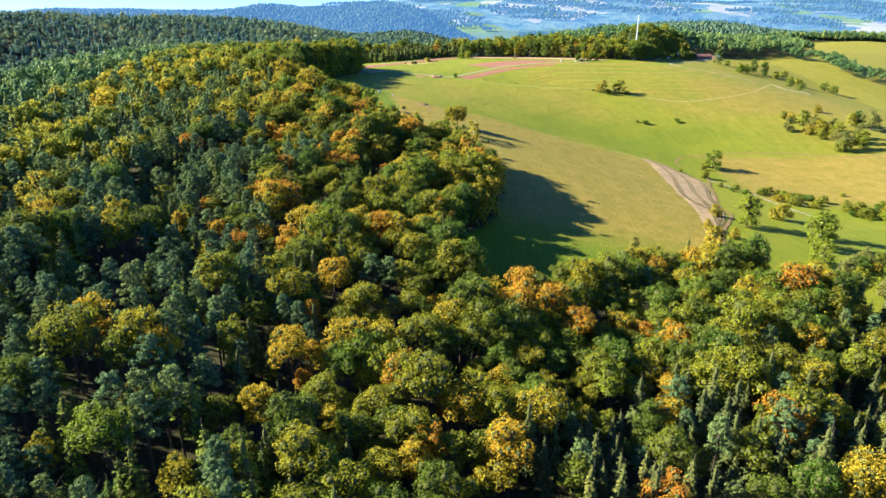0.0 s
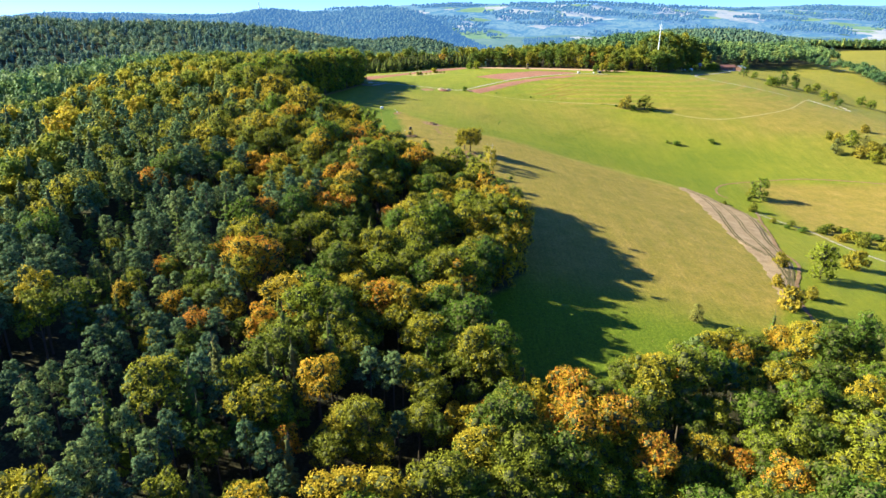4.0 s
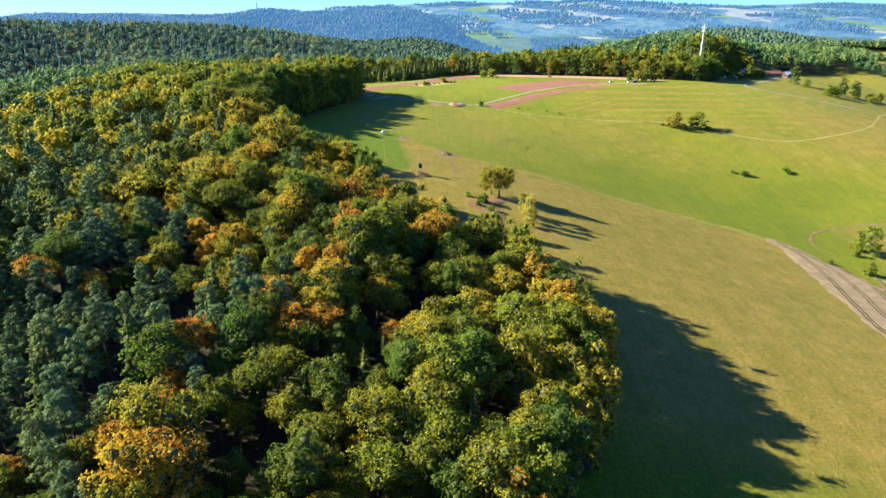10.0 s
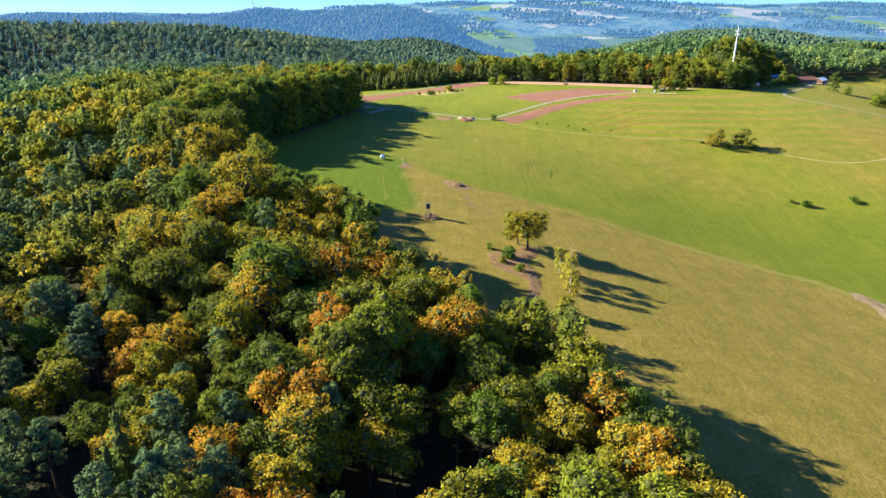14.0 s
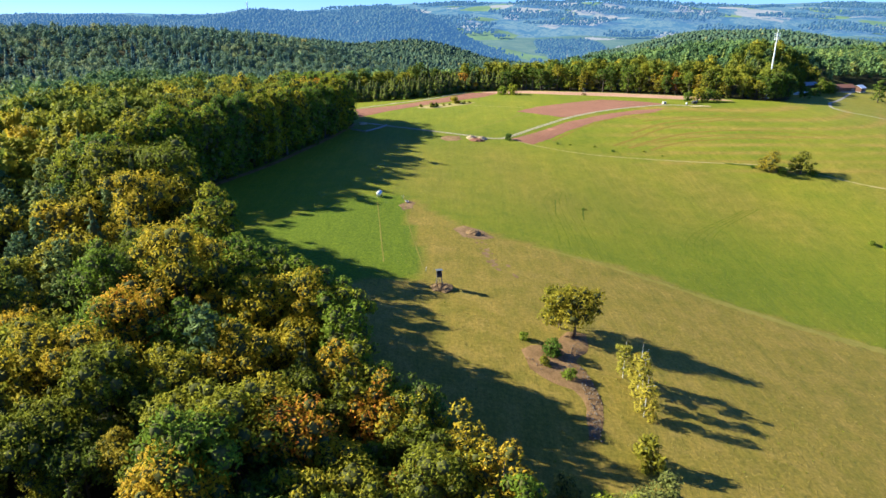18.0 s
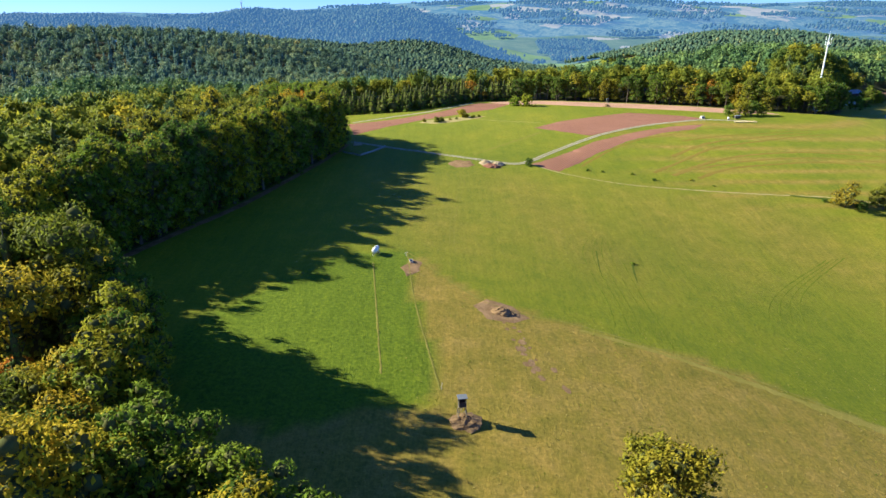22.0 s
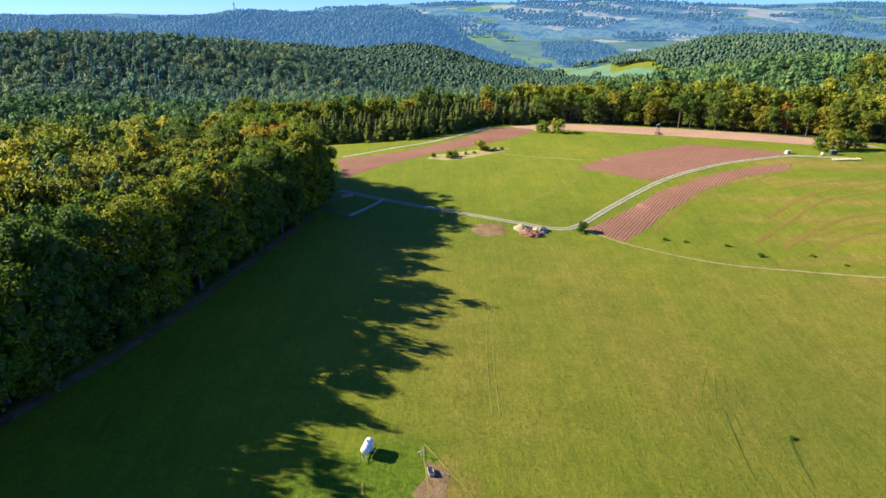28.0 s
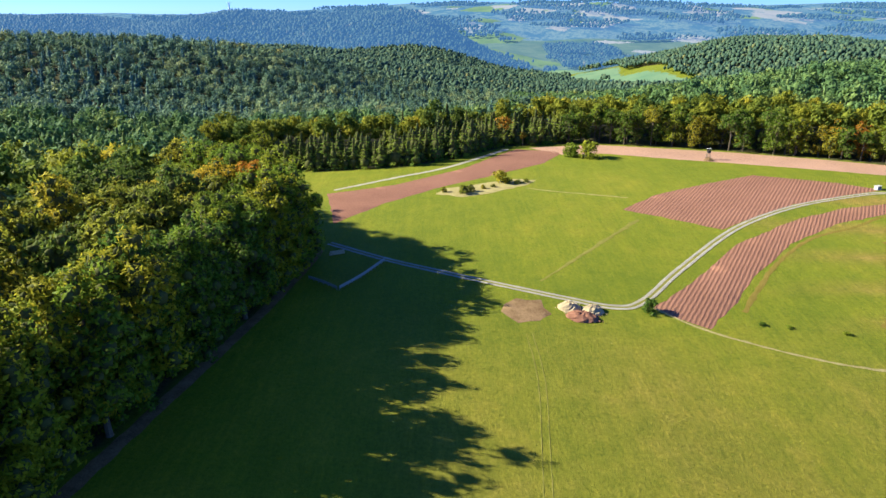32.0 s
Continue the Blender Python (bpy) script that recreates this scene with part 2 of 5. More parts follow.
def ground_material(name):
    """Pasture: hues from the sheet's own layers of dry, lush and woodland floor, broken up by tufts, mottles and mowing."""
    m, nt, b = material(name, 0.75, 0.09)
    at = nt.nodes.new("ShaderNodeAttribute")
    at.attribute_name = "cover"
    sep = nt.nodes.new("ShaderNodeSeparateColor")
    nt.links.new(at.outputs["Color"], sep.inputs[0])
    dry, lush, wood = sep.outputs
    big, mid = noise_tex(nt, 0.022, 4.0), noise_tex(nt, 0.13, 5.0, 0.65)
    fine, tuft = noise_tex(nt, 1.1, 4.0, 0.7), noise_tex(nt, 5.0, 3.0, 0.7)
    green = ramp(nt, [(0.25, (0.108, 0.140, 0.005)), (0.5, (0.172, 0.188, 0.006)), (0.75, (0.255, 0.228, 0.012))], maths(nt, "ADD", maths(nt, "MULTIPLY", big, 0.55), maths(nt, "MULTIPLY", mid, 0.45)))
    straw = ramp(nt, [(0.25, (0.172, 0.130, 0.018)), (0.5, (0.258, 0.184, 0.030)), (0.78, (0.365, 0.252, 0.062))], maths(nt, "ADD", maths(nt, "MULTIPLY", mid, 0.6), maths(nt, "MULTIPLY", fine, 0.4)))
    rich = ramp(nt, [(0.3, (0.074, 0.118, 0.003)), (0.7, (0.145, 0.190, 0.003))], fine)
    floor_ = ramp(nt, [(0.3, (0.030, 0.030, 0.014)), (0.7, (0.070, 0.058, 0.030))], fine)
    edge = maths(nt, "MULTIPLY", maths(nt, "SUBTRACT", mid, 0.5), 0.7)
    d = maths(nt, "ADD", dry, maths(nt, "MULTIPLY", edge, maths(nt, "MULTIPLY", dry, 1.2)))
    d.node.use_clamp = True
    col = mixc(nt, d, green, straw)
    col = mixc(nt, lush, col, rich)
    col = mixc(nt, wood, col, floor_)
    tcs = nt.nodes.new("ShaderNodeTexCoord").outputs["Object"]
    mp = nt.nodes.new("ShaderNodeMapping")
    mp.inputs["Rotation"].default_value[2] = radians(2)
    mp.inputs["Scale"].default_value = (1.0, 0.06, 0.06)
    nt.links.new(tcs, mp.inputs[0])
    swath = noise_tex(nt, 0.55, 5.0, 0.7, mp.outputs[0])
    sk = ramp(nt, [(0.32, (0.74, 0.80, 0.80)), (0.5, (1.0, 1.0, 1.0)), (0.68, (1.26, 1.18, 1.1))], swath)
    col = mixc(nt, 0.45, col, sk, "MULTIPLY")
    mp2 = nt.nodes.new("ShaderNodeMapping")
    mp2.inputs["Rotation"].default_value[2] = radians(-3)
    mp2.inputs["Scale"].default_value = (1.0, 0.16, 0.16)
    nt.links.new(tcs, mp2.inputs[0])
    blade = noise_tex(nt, 1.9, 4.0, 0.75, mp2.outputs[0])
    col = mixc(nt, 0.4, col, ramp(nt, [(0.30, (0.60, 0.66, 0.70)), (0.5, (1.0, 1.0, 1.0)), (0.70, (1.42, 1.28, 1.15))], blade), "MULTIPLY")
    k = ramp(nt, [(0.30, (0.54, 0.57, 0.57)), (0.5, (1.0, 1.0, 1.0)), (0.72, (1.40, 1.34, 1.25))], maths(nt, "ADD", maths(nt, "MULTIPLY", fine, 0.5), maths(nt, "MULTIPLY", tuft, 0.5)))
    col = mixc(nt, 1.0, col, k, "MULTIPLY")
    nt.links.new(col, b.inputs["Base Color"])
    b.inputs["Sheen Weight"].default_value = 0.03
    b.inputs["Sheen Roughness"].default_value = 0.5
    b.inputs["Sheen Tint"].default_value = (0.60, 0.70, 0.12, 1)
    bump(nt, b, maths(nt, "ADD", fine, maths(nt, "MULTIPLY", tuft, 0.6)), 0.35, 0.55)
    return m


def plough_material(name, colour, angle, pitch, depth=0.35):
    """Tilled soil with furrows of the given pitch and clods, paler towards their crests."""
    m, nt, b = material(name, 0.95, 0.05)
    tc = nt.nodes.new("ShaderNodeTexCoord").outputs["Object"]
    mp = nt.nodes.new("ShaderNodeMapping")
    mp.inputs["Rotation"].default_value[2] = radians(angle)
    nt.links.new(tc, mp.inputs[0])
    w = node(nt, "ShaderNodeTexWave", Scale=0.314 / pitch, Distortion=1.6, Detail=3.0, Detail_Scale=1.5)
    nt.links.new(mp.outputs[0], w.inputs["Vector"])
    clod, mid = noise_tex(nt, 2.6, 5.0, 0.75), noise_tex(nt, 0.06, 3.0)
    h = maths(nt, "ADD", maths(nt, "MULTIPLY", w.outputs["Fac"], 0.40), maths(nt, "MULTIPLY", clod, 0.80))
    f = maths(nt, "ADD", maths(nt, "MULTIPLY", h, 0.7), maths(nt, "MULTIPLY", mid, 0.35))
    nt.links.new(ramp(nt, [(0.3, tuple(c * 0.62 for c in colour)), (0.62, colour), (0.9, tuple(c * 1.35 for c in colour))], f), b.inputs["Base Color"])
    bump(nt, b, h, depth, 0.8)
    return m


def stony_material(name, a, c, scale=1.0):
    m, nt, b = material(name, 0.95, 0.05)
    f = maths(nt, "ADD", maths(nt, "MULTIPLY", noise_tex(nt, 0.35 * scale, 4.0), 0.5), maths(nt, "MULTIPLY", noise_tex(nt, 2.5 * scale, 4.0, 0.7), 0.5))
    nt.links.new(ramp(nt, [(0.35, a), (0.65, c)], f), b.inputs["Base Color"])
    bump(nt, b, noise_tex(nt, 2.0 * scale, 4.0, 0.7), 0.25, 0.7)
    return m


m_ground = ground_material("pasture")
m_plough = plough_material("ploughed_soil", (0.285, 0.140, 0.090), 33.0, 1.2, 0.3)
m_plough_u = plough_material("ploughed_soil_upper", (0.285, 0.140, 0.092), 34.0, 1.3, 0.3)
m_plough_w = plough_material("ploughed_soil_west", (0.270, 0.132, 0.090), 38.0, 1.3, 0.3)
m_tilled = plough_material("harrowed_soil", (0.440, 0.262, 0.180), -63.0, 1.0, 0.1)
m_stubble = stony_material("trodden_stubble", (0.230, 0.155, 0.078), (0.430, 0.312, 0.180), 0.6)
m_gravel = stony_material("gravel", (0.300, 0.260, 0.210), (0.460, 0.410, 0.340))
m_earth = stony_material("bare_earth", (0.160, 0.095, 0.045), (0.350, 0.225, 0.115))
m_litter = stony_material("leaf_litter", (0.150, 0.088, 0.036), (0.340, 0.205, 0.095))
m_straw = stony_material("straw_grass", (0.290, 0.240, 0.090), (0.430, 0.350, 0.150))
m_thatch = stony_material("dry_thatch", (0.175, 0.175, 0.025), (0.270, 0.230, 0.050))
m_mown = stony_material("mown_grass", (0.105, 0.135, 0.008), (0.165, 0.180, 0.010))
m_rut = stony_material("rut_grass", (0.090, 0.080, 0.030), (0.170, 0.130, 0.055))
m_dark_grass = stony_material("coarse_grass", (0.070, 0.095, 0.014), (0.130, 0.150, 0.016))


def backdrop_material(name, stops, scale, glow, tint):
    """Country so far off that haze lies over it, painted here as a weak blue emission."""
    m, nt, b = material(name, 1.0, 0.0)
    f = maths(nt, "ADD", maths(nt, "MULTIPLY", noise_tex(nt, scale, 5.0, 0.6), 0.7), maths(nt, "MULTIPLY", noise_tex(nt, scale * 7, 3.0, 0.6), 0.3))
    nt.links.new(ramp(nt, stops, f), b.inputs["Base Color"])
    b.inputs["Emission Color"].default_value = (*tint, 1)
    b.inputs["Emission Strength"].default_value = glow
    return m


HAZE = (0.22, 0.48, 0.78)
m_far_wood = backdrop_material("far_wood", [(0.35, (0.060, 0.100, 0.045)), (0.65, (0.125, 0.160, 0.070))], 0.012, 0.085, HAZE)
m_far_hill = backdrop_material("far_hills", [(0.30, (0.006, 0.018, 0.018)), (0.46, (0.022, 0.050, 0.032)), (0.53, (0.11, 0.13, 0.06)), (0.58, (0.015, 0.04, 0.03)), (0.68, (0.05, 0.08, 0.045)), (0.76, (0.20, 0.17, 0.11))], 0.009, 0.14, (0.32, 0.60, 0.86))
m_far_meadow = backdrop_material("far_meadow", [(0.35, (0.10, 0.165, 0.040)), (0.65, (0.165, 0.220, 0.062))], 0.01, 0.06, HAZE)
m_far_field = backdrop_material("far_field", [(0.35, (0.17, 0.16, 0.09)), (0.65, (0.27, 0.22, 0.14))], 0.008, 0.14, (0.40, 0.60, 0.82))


# ---------------------------------------------------------------- relief
# smooth swells of 140 m on a lattice of 150 m, south to north, west to east
SWELLS = [-15.5, -6.0, 2.8, 9.4, 10.9, -10.3, -13.7, -2.3, 0.3, 6.3, -6.6, -12.6, 6.8, 5.3, 2.0, -5.8, -5.3, 24.9, -1.6, -18.9, 5.2, -4.1, 11.4, 3.6, -28.3, 2.3, 12.2, -1.8, 4.3, -5.2, 15.4, 26.3, -19.6, -7.9, -5.5, 14.0, 1.4, 4.1, -2.6, -4.5, -5.8, 2.0, -6.3, 10.4, 19.1]
# wider hills: x, y, reach east, reach north, turn, height over the valley floor
HILLS = [(-762, 1194, 296, 165, 21, 92), (-1121, 1208, 324, 132, 0, 62), (-730, 2720, 190, 200, 0, 113), (-300, 2620, 180, 220, 0, 112),
         (-90, 2440, 130, 220, 0, 74), (-1230, 2950, 330, 260, 0, 52), (-1750, 2850, 350, 300, 0, 84), (620, 1990, 180, 260, 0, 70), (860, 1820, 260, 260, 0, 42),
         (420, 1080, 230, 230, 0, 72), (1000, 1300, 350, 350, 0, 70), (-220, 1850, 220, 250, 0, 40), (-620, 1900, 260, 260, 0, 70), (150, 1250, 180, 180, 0, 19),
         (-338, 1311, 163, 231, -21, 69), (-190, 1040, 220, 130, 0, 40), (2300, 4000, 380, 300, 0, 30),
         (250, 3350, 420, 90, -6, 22), (1250, 3550, 600, 110, 4, 30), (-500, 3750, 700, 140, 5, 34), (900, 4150, 800, 140, -3, 34)]
FLOOR = -75.0


def smooth(a, b, v):
    u = np.clip((v - a) / (b - a), 0, 1)
    return u * u * (3 - 2 * u)


def near_z(x, y):
    x, y = np.clip(x, -320, 470), np.clip(y, 0, 930)
    z = SWELLS[0] + SWELLS[1] * x / 100 + SWELLS[2] * y / 100
    k = 3
    for b in range(7):
        for a in range(6):
            z = z + SWELLS[k] * np.exp(-((x + 300 - 150 * a) ** 2 + (y - 60 - 150 * b) ** 2) / 39200.0)
            k += 1
    return z


def far_z(x, y):
    z = FLOOR + 200 * smooth(2250, 5000, y) + 14 * np.sin(x / 410 + y / 700) * smooth(2800, 4200, y)
    z = z - 70 * smooth(-350, -1900, x) * smooth(3200, 4600, y)
    for hx, hy, sx, sy, turn, h in HILLS:
        c, s = math.cos(radians(turn)), math.sin(radians(turn))
        u, v = (x - hx) * c + (y - hy) * s, -(x - hx) * s + (y - hy) * c
        z = z + h * np.exp(-0.5 * ((u / sx) ** 2 + (v / sy) ** 2))
    return z + 5 * np.sin(x / 63 + 1.3 * np.sin(y / 90)) * np.sin(y / 71) * smooth(1000, 1600, y)


def ground_z(x, y):
    x, y = np.asarray(x, float), np.asarray(y, float)
    out = np.maximum(np.maximum(-290 - x, x - 440) / 330, np.maximum(y - 870, -y) / 330)
    s = smooth(0, 1, out)
    brow = np.interp(x, [-60, 40, 105, 160, 214, 260, 292, 350, 450], [812, 866, 838, 800, 776, 812, 880, 935, 1010])
    rise = 26 * np.exp(-0.5 * (((x - 265) / 120) ** 2 + ((y - 975) / 90) ** 2)) * smooth(0, 70, y - brow)
    return near_z(x, y) * (1 - s) + far_z(x, y) * s + rise


def gz(x, y):
    return float(ground_z(x, y))


def inside(poly, x, y):
    x, y = np.asarray(x, float), np.asarray(y, float)
    r = np.zeros(x.shape, bool)
    for (x0, y0), (x1, y1) in zip(poly, poly[1:] + poly[:1]):
        hit = ((y0 > y) != (y1 > y)) & (x < (x1 - x0) * (y - y0) / ((y1 - y0) or 1e-9) + x0)
        r ^= hit
    return r


def line_dist(line, x, y):
    x, y = np.asarray(x, float), np.asarray(y, float)
    d = np.full(x.shape, 1e9)
    for (x0, y0), (x1, y1) in zip(line, line[1:]):
        dx, dy = x1 - x0, y1 - y0
        u = np.clip(((x - x0) * dx + (y - y0) * dy) / (dx * dx + dy * dy), 0, 1)
        d = np.minimum(d, np.hypot(x - x0 - u * dx, y - y0 - u * dy))
    return d


# plan of the woods' margins
EDGE_W = [(10, 206), (5, 220), (2, 240), (10, 256), (22, 272), (27, 298), (23, 318), (16, 330), (9, 344), (-2, 349), (-12, 350), (-26, 368), (-40, 384), (-46, 400), (-56, 411), (-70, 415), (-80, 428), (-87, 446),
          (-95, 464), (-112, 474), (-132, 482), (-138, 494), (-134, 506), (-127, 518), (-121, 534), (-117, 552), (-109, 575), (-101, 612), (-93, 646), (-86, 670), (-87, 690), (-102, 706), (-124, 724), (-140, 756), (-156, 790), (-172, 815)]
EDGE_S = [(10, 206), (22, 199), (34, 193), (64, 216), (94, 233), (110, 228), (122, 220), (142, 214), (160, 196), (200, 178), (260, 160), (420, 120)]
EDGE_N = [(-172, 840), (-120, 818), (-95, 814), (-60, 812), (-30, 832), (-8, 856), (40, 866), (105, 838), (160, 800), (188, 780), (214, 770), (238, 776), (254, 802), (272, 846), (292, 880), (350, 935), (420, 990), (600, 1080), (1200, 1150)]
WOOD_W = [(-1200, -200), (420, -200)] + EDGE_S[::-1] + EDGE_W[1:] + [(-172, 840), (-1200, 1000)]
WOOD_N = EDGE_N + [(1200, 1700), (-1200, 1700), (-1200, 1000)]


CLEARING = [(620, 1150), (800, 1545), (1000, 1450), (1000, 850), (585, 850), (600, 1000)]


def in_wood(x, y):
    return (inside(WOOD_W, x, y) | inside(WOOD_N, x, y)) & ~inside(CLEARING, x, y)


MARGIN = [(-42, 534), (-18, 503), (7, 497), (26, 491), (50, 483), (75, 472), (103, 462), (145, 447)]
PASTURE = MARGIN + [(152, 425), (152, 385), (140, 337), (130, 290), (100, 228), (14, 192), (20, 300), (-10, 350), (-60, 400), (-80, 440), (-33, 452)]
LUSH = [(-95, 470), (-62, 528), (-42, 534), (-38, 497), (-31, 457), (-35, 452), (-60, 440), (-82, 445)]


# ---------------------------------------------------------------- building helpers
def mesh_of(name, verts, faces, mat, smooth_=False):
    me = bpy.data.meshes.new(name)
    me.from_pydata([tuple(v) for v in verts], [], [tuple(f) for f in faces])
    me.materials.append(mat)
    if smooth_:
        me.polygons.foreach_set("use_smooth", [True] * len(me.polygons))
    me.update()
    return me


def fast_mesh(name, verts, faces, mat):
    """From arrays: verts (n,3); faces (m,k) of equal size, or a list of such arrays."""
    groups = faces if isinstance(faces, list) else [faces]
    groups = [g for g in groups if len(g)]
    me = bpy.data.meshes.new(name)
    me.vertices.add(len(verts))
    me.vertices.foreach_set("co", np.asarray(verts, np.float32).ravel())
    idx = np.concatenate([g.ravel() for g in groups]).astype(np.int32)
    sizes = np.concatenate([np.full(len(g), g.shape[1]) for g in groups])
    me.loops.add(len(idx))
    me.loops.foreach_set("vertex_index", idx)
    me.polygons.add(len(sizes))
    me.polygons.foreach_set("loop_start", (np.cumsum(sizes) - sizes).astype(np.int32))
    me.materials.append(mat)
    me.update(calc_edges=True)
    return me


def part(name, bm, mat, parent, label=""):
    """Links a bmesh as one mesh object under a thing or under a part."""
    me = bpy.data.meshes.new(name)
    bm.to_mesh(me)
    bm.free()
    me.materials.append(mat)
    ob = new(name, me)
    ob.parent = parent
    if label:
        tagged(ob, label)
    return ob


def thing(name, x, y, label, category, turn=0.0, group="", z=None):
    e = new(name)
    e.empty_display_size = 0.5
    e.matrix_world = pose(x, y, gz(x, y) if z is None else z, 0, 0, turn)
    return tagged(e, label, category, group)


def box_bm(sx, sy, sz, at=(0, 0, 0), bevel=0.02, tilt=None):
    bm = bmesh.new()
    bmesh.ops.create_cube(bm, size=1.0)
    bmesh.ops.scale(bm, vec=(sx, sy, sz), verts=bm.verts)
    if bevel:
        bmesh.ops.bevel(bm, geom=bm.edges[:], offset=bevel, segments=1, affect="EDGES")
    if tilt is not None:
        bmesh.ops.transform(bm, matrix=tilt, verts=bm.verts)
    bmesh.ops.translate(bm, vec=at, verts=bm.verts)
    return bm


def tube_bm(pts, radii, seg=8, caps=True):
    bm = bmesh.new()
    rings = []
    pts = [Vector(p) for p in pts]
    for i, (p, r) in enumerate(zip(pts, radii)):
        d = (pts[min(i + 1, len(pts) - 1)] - pts[max(i - 1, 0)]).normalized()
        q = d.to_track_quat("Z", "Y")
        rings.append([bm.verts.new(p + q @ Vector((r * math.cos(2 * math.pi * k / seg), r * math.sin(2 * math.pi * k / seg), 0))) for k in range(seg)])
    for a, b in zip(rings, rings[1:]):
        for k in range(seg):
            bm.faces.new((a[k], a[(k + 1) % seg], b[(k + 1) % seg], b[k]))
    if caps:
        bm.faces.new(rings[0][::-1])
        bm.faces.new(rings[-1])
    return bm


def heap_bm(r, h, seed, n=14, rough=0.25, long=1.0):
    """A heap with slumped flanks and an uneven crest, its foot sunk a little."""
    rg = random.Random(seed)
    bm = bmesh.new()
    rows = []
    for j in range(6):
        f = j / 6
        rr, zz = r * (1 - f) ** 0.8, h * (1 - (1 - f) ** 1.7) - 0.15 * (j == 0)
        rows.append([bm.verts.new((rr * long * math.cos(a) * (1 + rg.uniform(-rough, rough) * 0.6), rr * math.sin(a) * (1 + rg.uniform(-rough, rough) * 0.6), zz * (1 + rg.uniform(-rough, rough) * (j > 0))))
                     for a in [2 * math.pi * k / n for k in range(n)]])
    top = bm.verts.new((0, 0, h))
    for a, b in zip(rows, rows[1:]):
        for k in range(n):
            bm.faces.new((a[k], a[(k + 1) % n], b[(k + 1) % n], b[k]))
    for k in range(n):
        bm.faces.new((rows[-1][k], rows[-1][(k + 1) % n], top))
    return bm


def curve_line(pts, step=2.0):
    """Catmull-Rom through plan points, evenly stepped."""
    p = [pts[0]] + list(pts) + [pts[-1]]
    out = []
    for i in range(1, len(p) - 2):
        a, b, c, d = [np.array(q, float) for q in p[i - 1:i + 3]]
        n = max(1, int(np.hypot(*(c - b)) / step))
        for k in range(n):
            t = k / n
            out.append(0.5 * (2 * b + (c - a) * t + (2 * a - 5 * b + 4 * c - d) * t * t + (3 * b - 3 * c + d - a) * t ** 3))
    out.append(np.array(p[-1], float))
    return np.array(out)


def ribbon(name, pts, width, mat, lift=0.10, shift=0.0, label="", wobble=0.12, step=2.0, kind="structure", parent=None):
    """A strip laid on the ground along a plan line; width may be a pair, from start to end."""
    c = curve_line(pts, step)
    t = np.gradient(c, axis=0)
    t /= np.linalg.norm(t, axis=1)[:, None] + 1e-9
    nrm = np.stack([-t[:, 1], t[:, 0]], 1)
    w0, w1 = width if isinstance(width, tuple) else (width, width)
    w = np.linspace(w0, w1, len(c)) / 2
    rg = np.random.RandomState(len(c) * 7 + int(abs(shift) * 10))
    ws = [shift + w * (k + rg.uniform(-wobble, wobble, len(c))) for k in (-1.0, 0.0, 1.0)]
    rows = [c + nrm * q[:, None] for q in ws]
    v = np.concatenate([np.column_stack([r, ground_z(r[:, 0], r[:, 1]) + lift - (0.06 if k != 1 else 0.0)]) for k, r in enumerate(rows)])
    n = len(c)
    f = np.array([(k * n + i, k * n + i + 1, (k + 1) * n + i + 1, (k + 1) * n + i) for k in range(2) for i in range(n - 1)])[:, ::-1]
    ob = new(name, fast_mesh(name, v, f, mat))
    if parent:
        ob.parent = parent
    return tagged(ob, label, kind="" if parent else kind)


from mathutils.geometry import delaunay_2d_cdt


def patch(name, poly, mat, lift=0.12, res=5.0, ragged=0.8, label="", kind="structure"):
    """A piece of ground of its own kind, draped on the relief, with an uneven rim that runs into the turf."""
    rg = random.Random(len(name) + len(poly))
    rim = []
    for (x0, y0), (x1, y1) in zip(poly, poly[1:] + poly[:1]):
        n = max(1, int(math.hypot(x1 - x0, y1 - y0) / 3.0))
        for k in range(n):
            rim.append((x0 + (x1 - x0) * k / n + rg.uniform(-ragged, ragged), y0 + (y1 - y0) * k / n + rg.uniform(-ragged, ragged)))
    xs, ys = [p[0] for p in rim], [p[1] for p in rim]
    gx, gy = np.meshgrid(np.arange(min(xs) + 1, max(xs), res), np.arange(min(ys) + 1, max(ys), res))
    ok = inside(rim, gx.ravel(), gy.ravel())
    pts = [Vector(p) for p in rim] + [Vector(p) for p in zip(gx.ravel()[ok], gy.ravel()[ok])]
    vs, _, fs, *_ = delaunay_2d_cdt(pts, [], [list(range(len(rim)))], 1, 0.01)
    a = np.array([(v.x, v.y) for v in vs])
    d = line_dist(rim + rim[:1], a[:, 0], a[:, 1])
    z = ground_z(a[:, 0], a[:, 1]) + np.where(d < 0.02, 0.02, lift)
    me = mesh_of(name, np.column_stack([a, z]), fs, mat, True)
    return tagged(new(name, me), label, kind=kind)


# ---------------------------------------------------------------- the ground
def spread(a, b, n, power):
    u = np.linspace(0, 1, n + 1)
    return a + (b - a) * u ** power


gx = np.concatenate([spread(-330, -3800, 42, 1.6)[::-1], np.arange(-326, 480, 4.0), spread(482, 3800, 42, 1.6)])
gy = np.concatenate([spread(0, -1600, 26, 1.5)[::-1], np.arange(4, 900, 4.0), spread(902, 5150, 140, 1.25)])
X, Y = np.meshgrid(gx, gy)
Z = ground_z(X, Y)
ny, nx = X.shape
ids = np.arange(ny * nx).reshape(ny, nx)
quads = np.stack([ids[:-1, :-1], ids[:-1, 1:], ids[1:, 1:], ids[1:, :-1]], -1).reshape(-1, 4)
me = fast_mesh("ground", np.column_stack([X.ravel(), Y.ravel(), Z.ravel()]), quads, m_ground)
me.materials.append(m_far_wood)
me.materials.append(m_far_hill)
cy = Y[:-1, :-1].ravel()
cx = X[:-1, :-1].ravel()
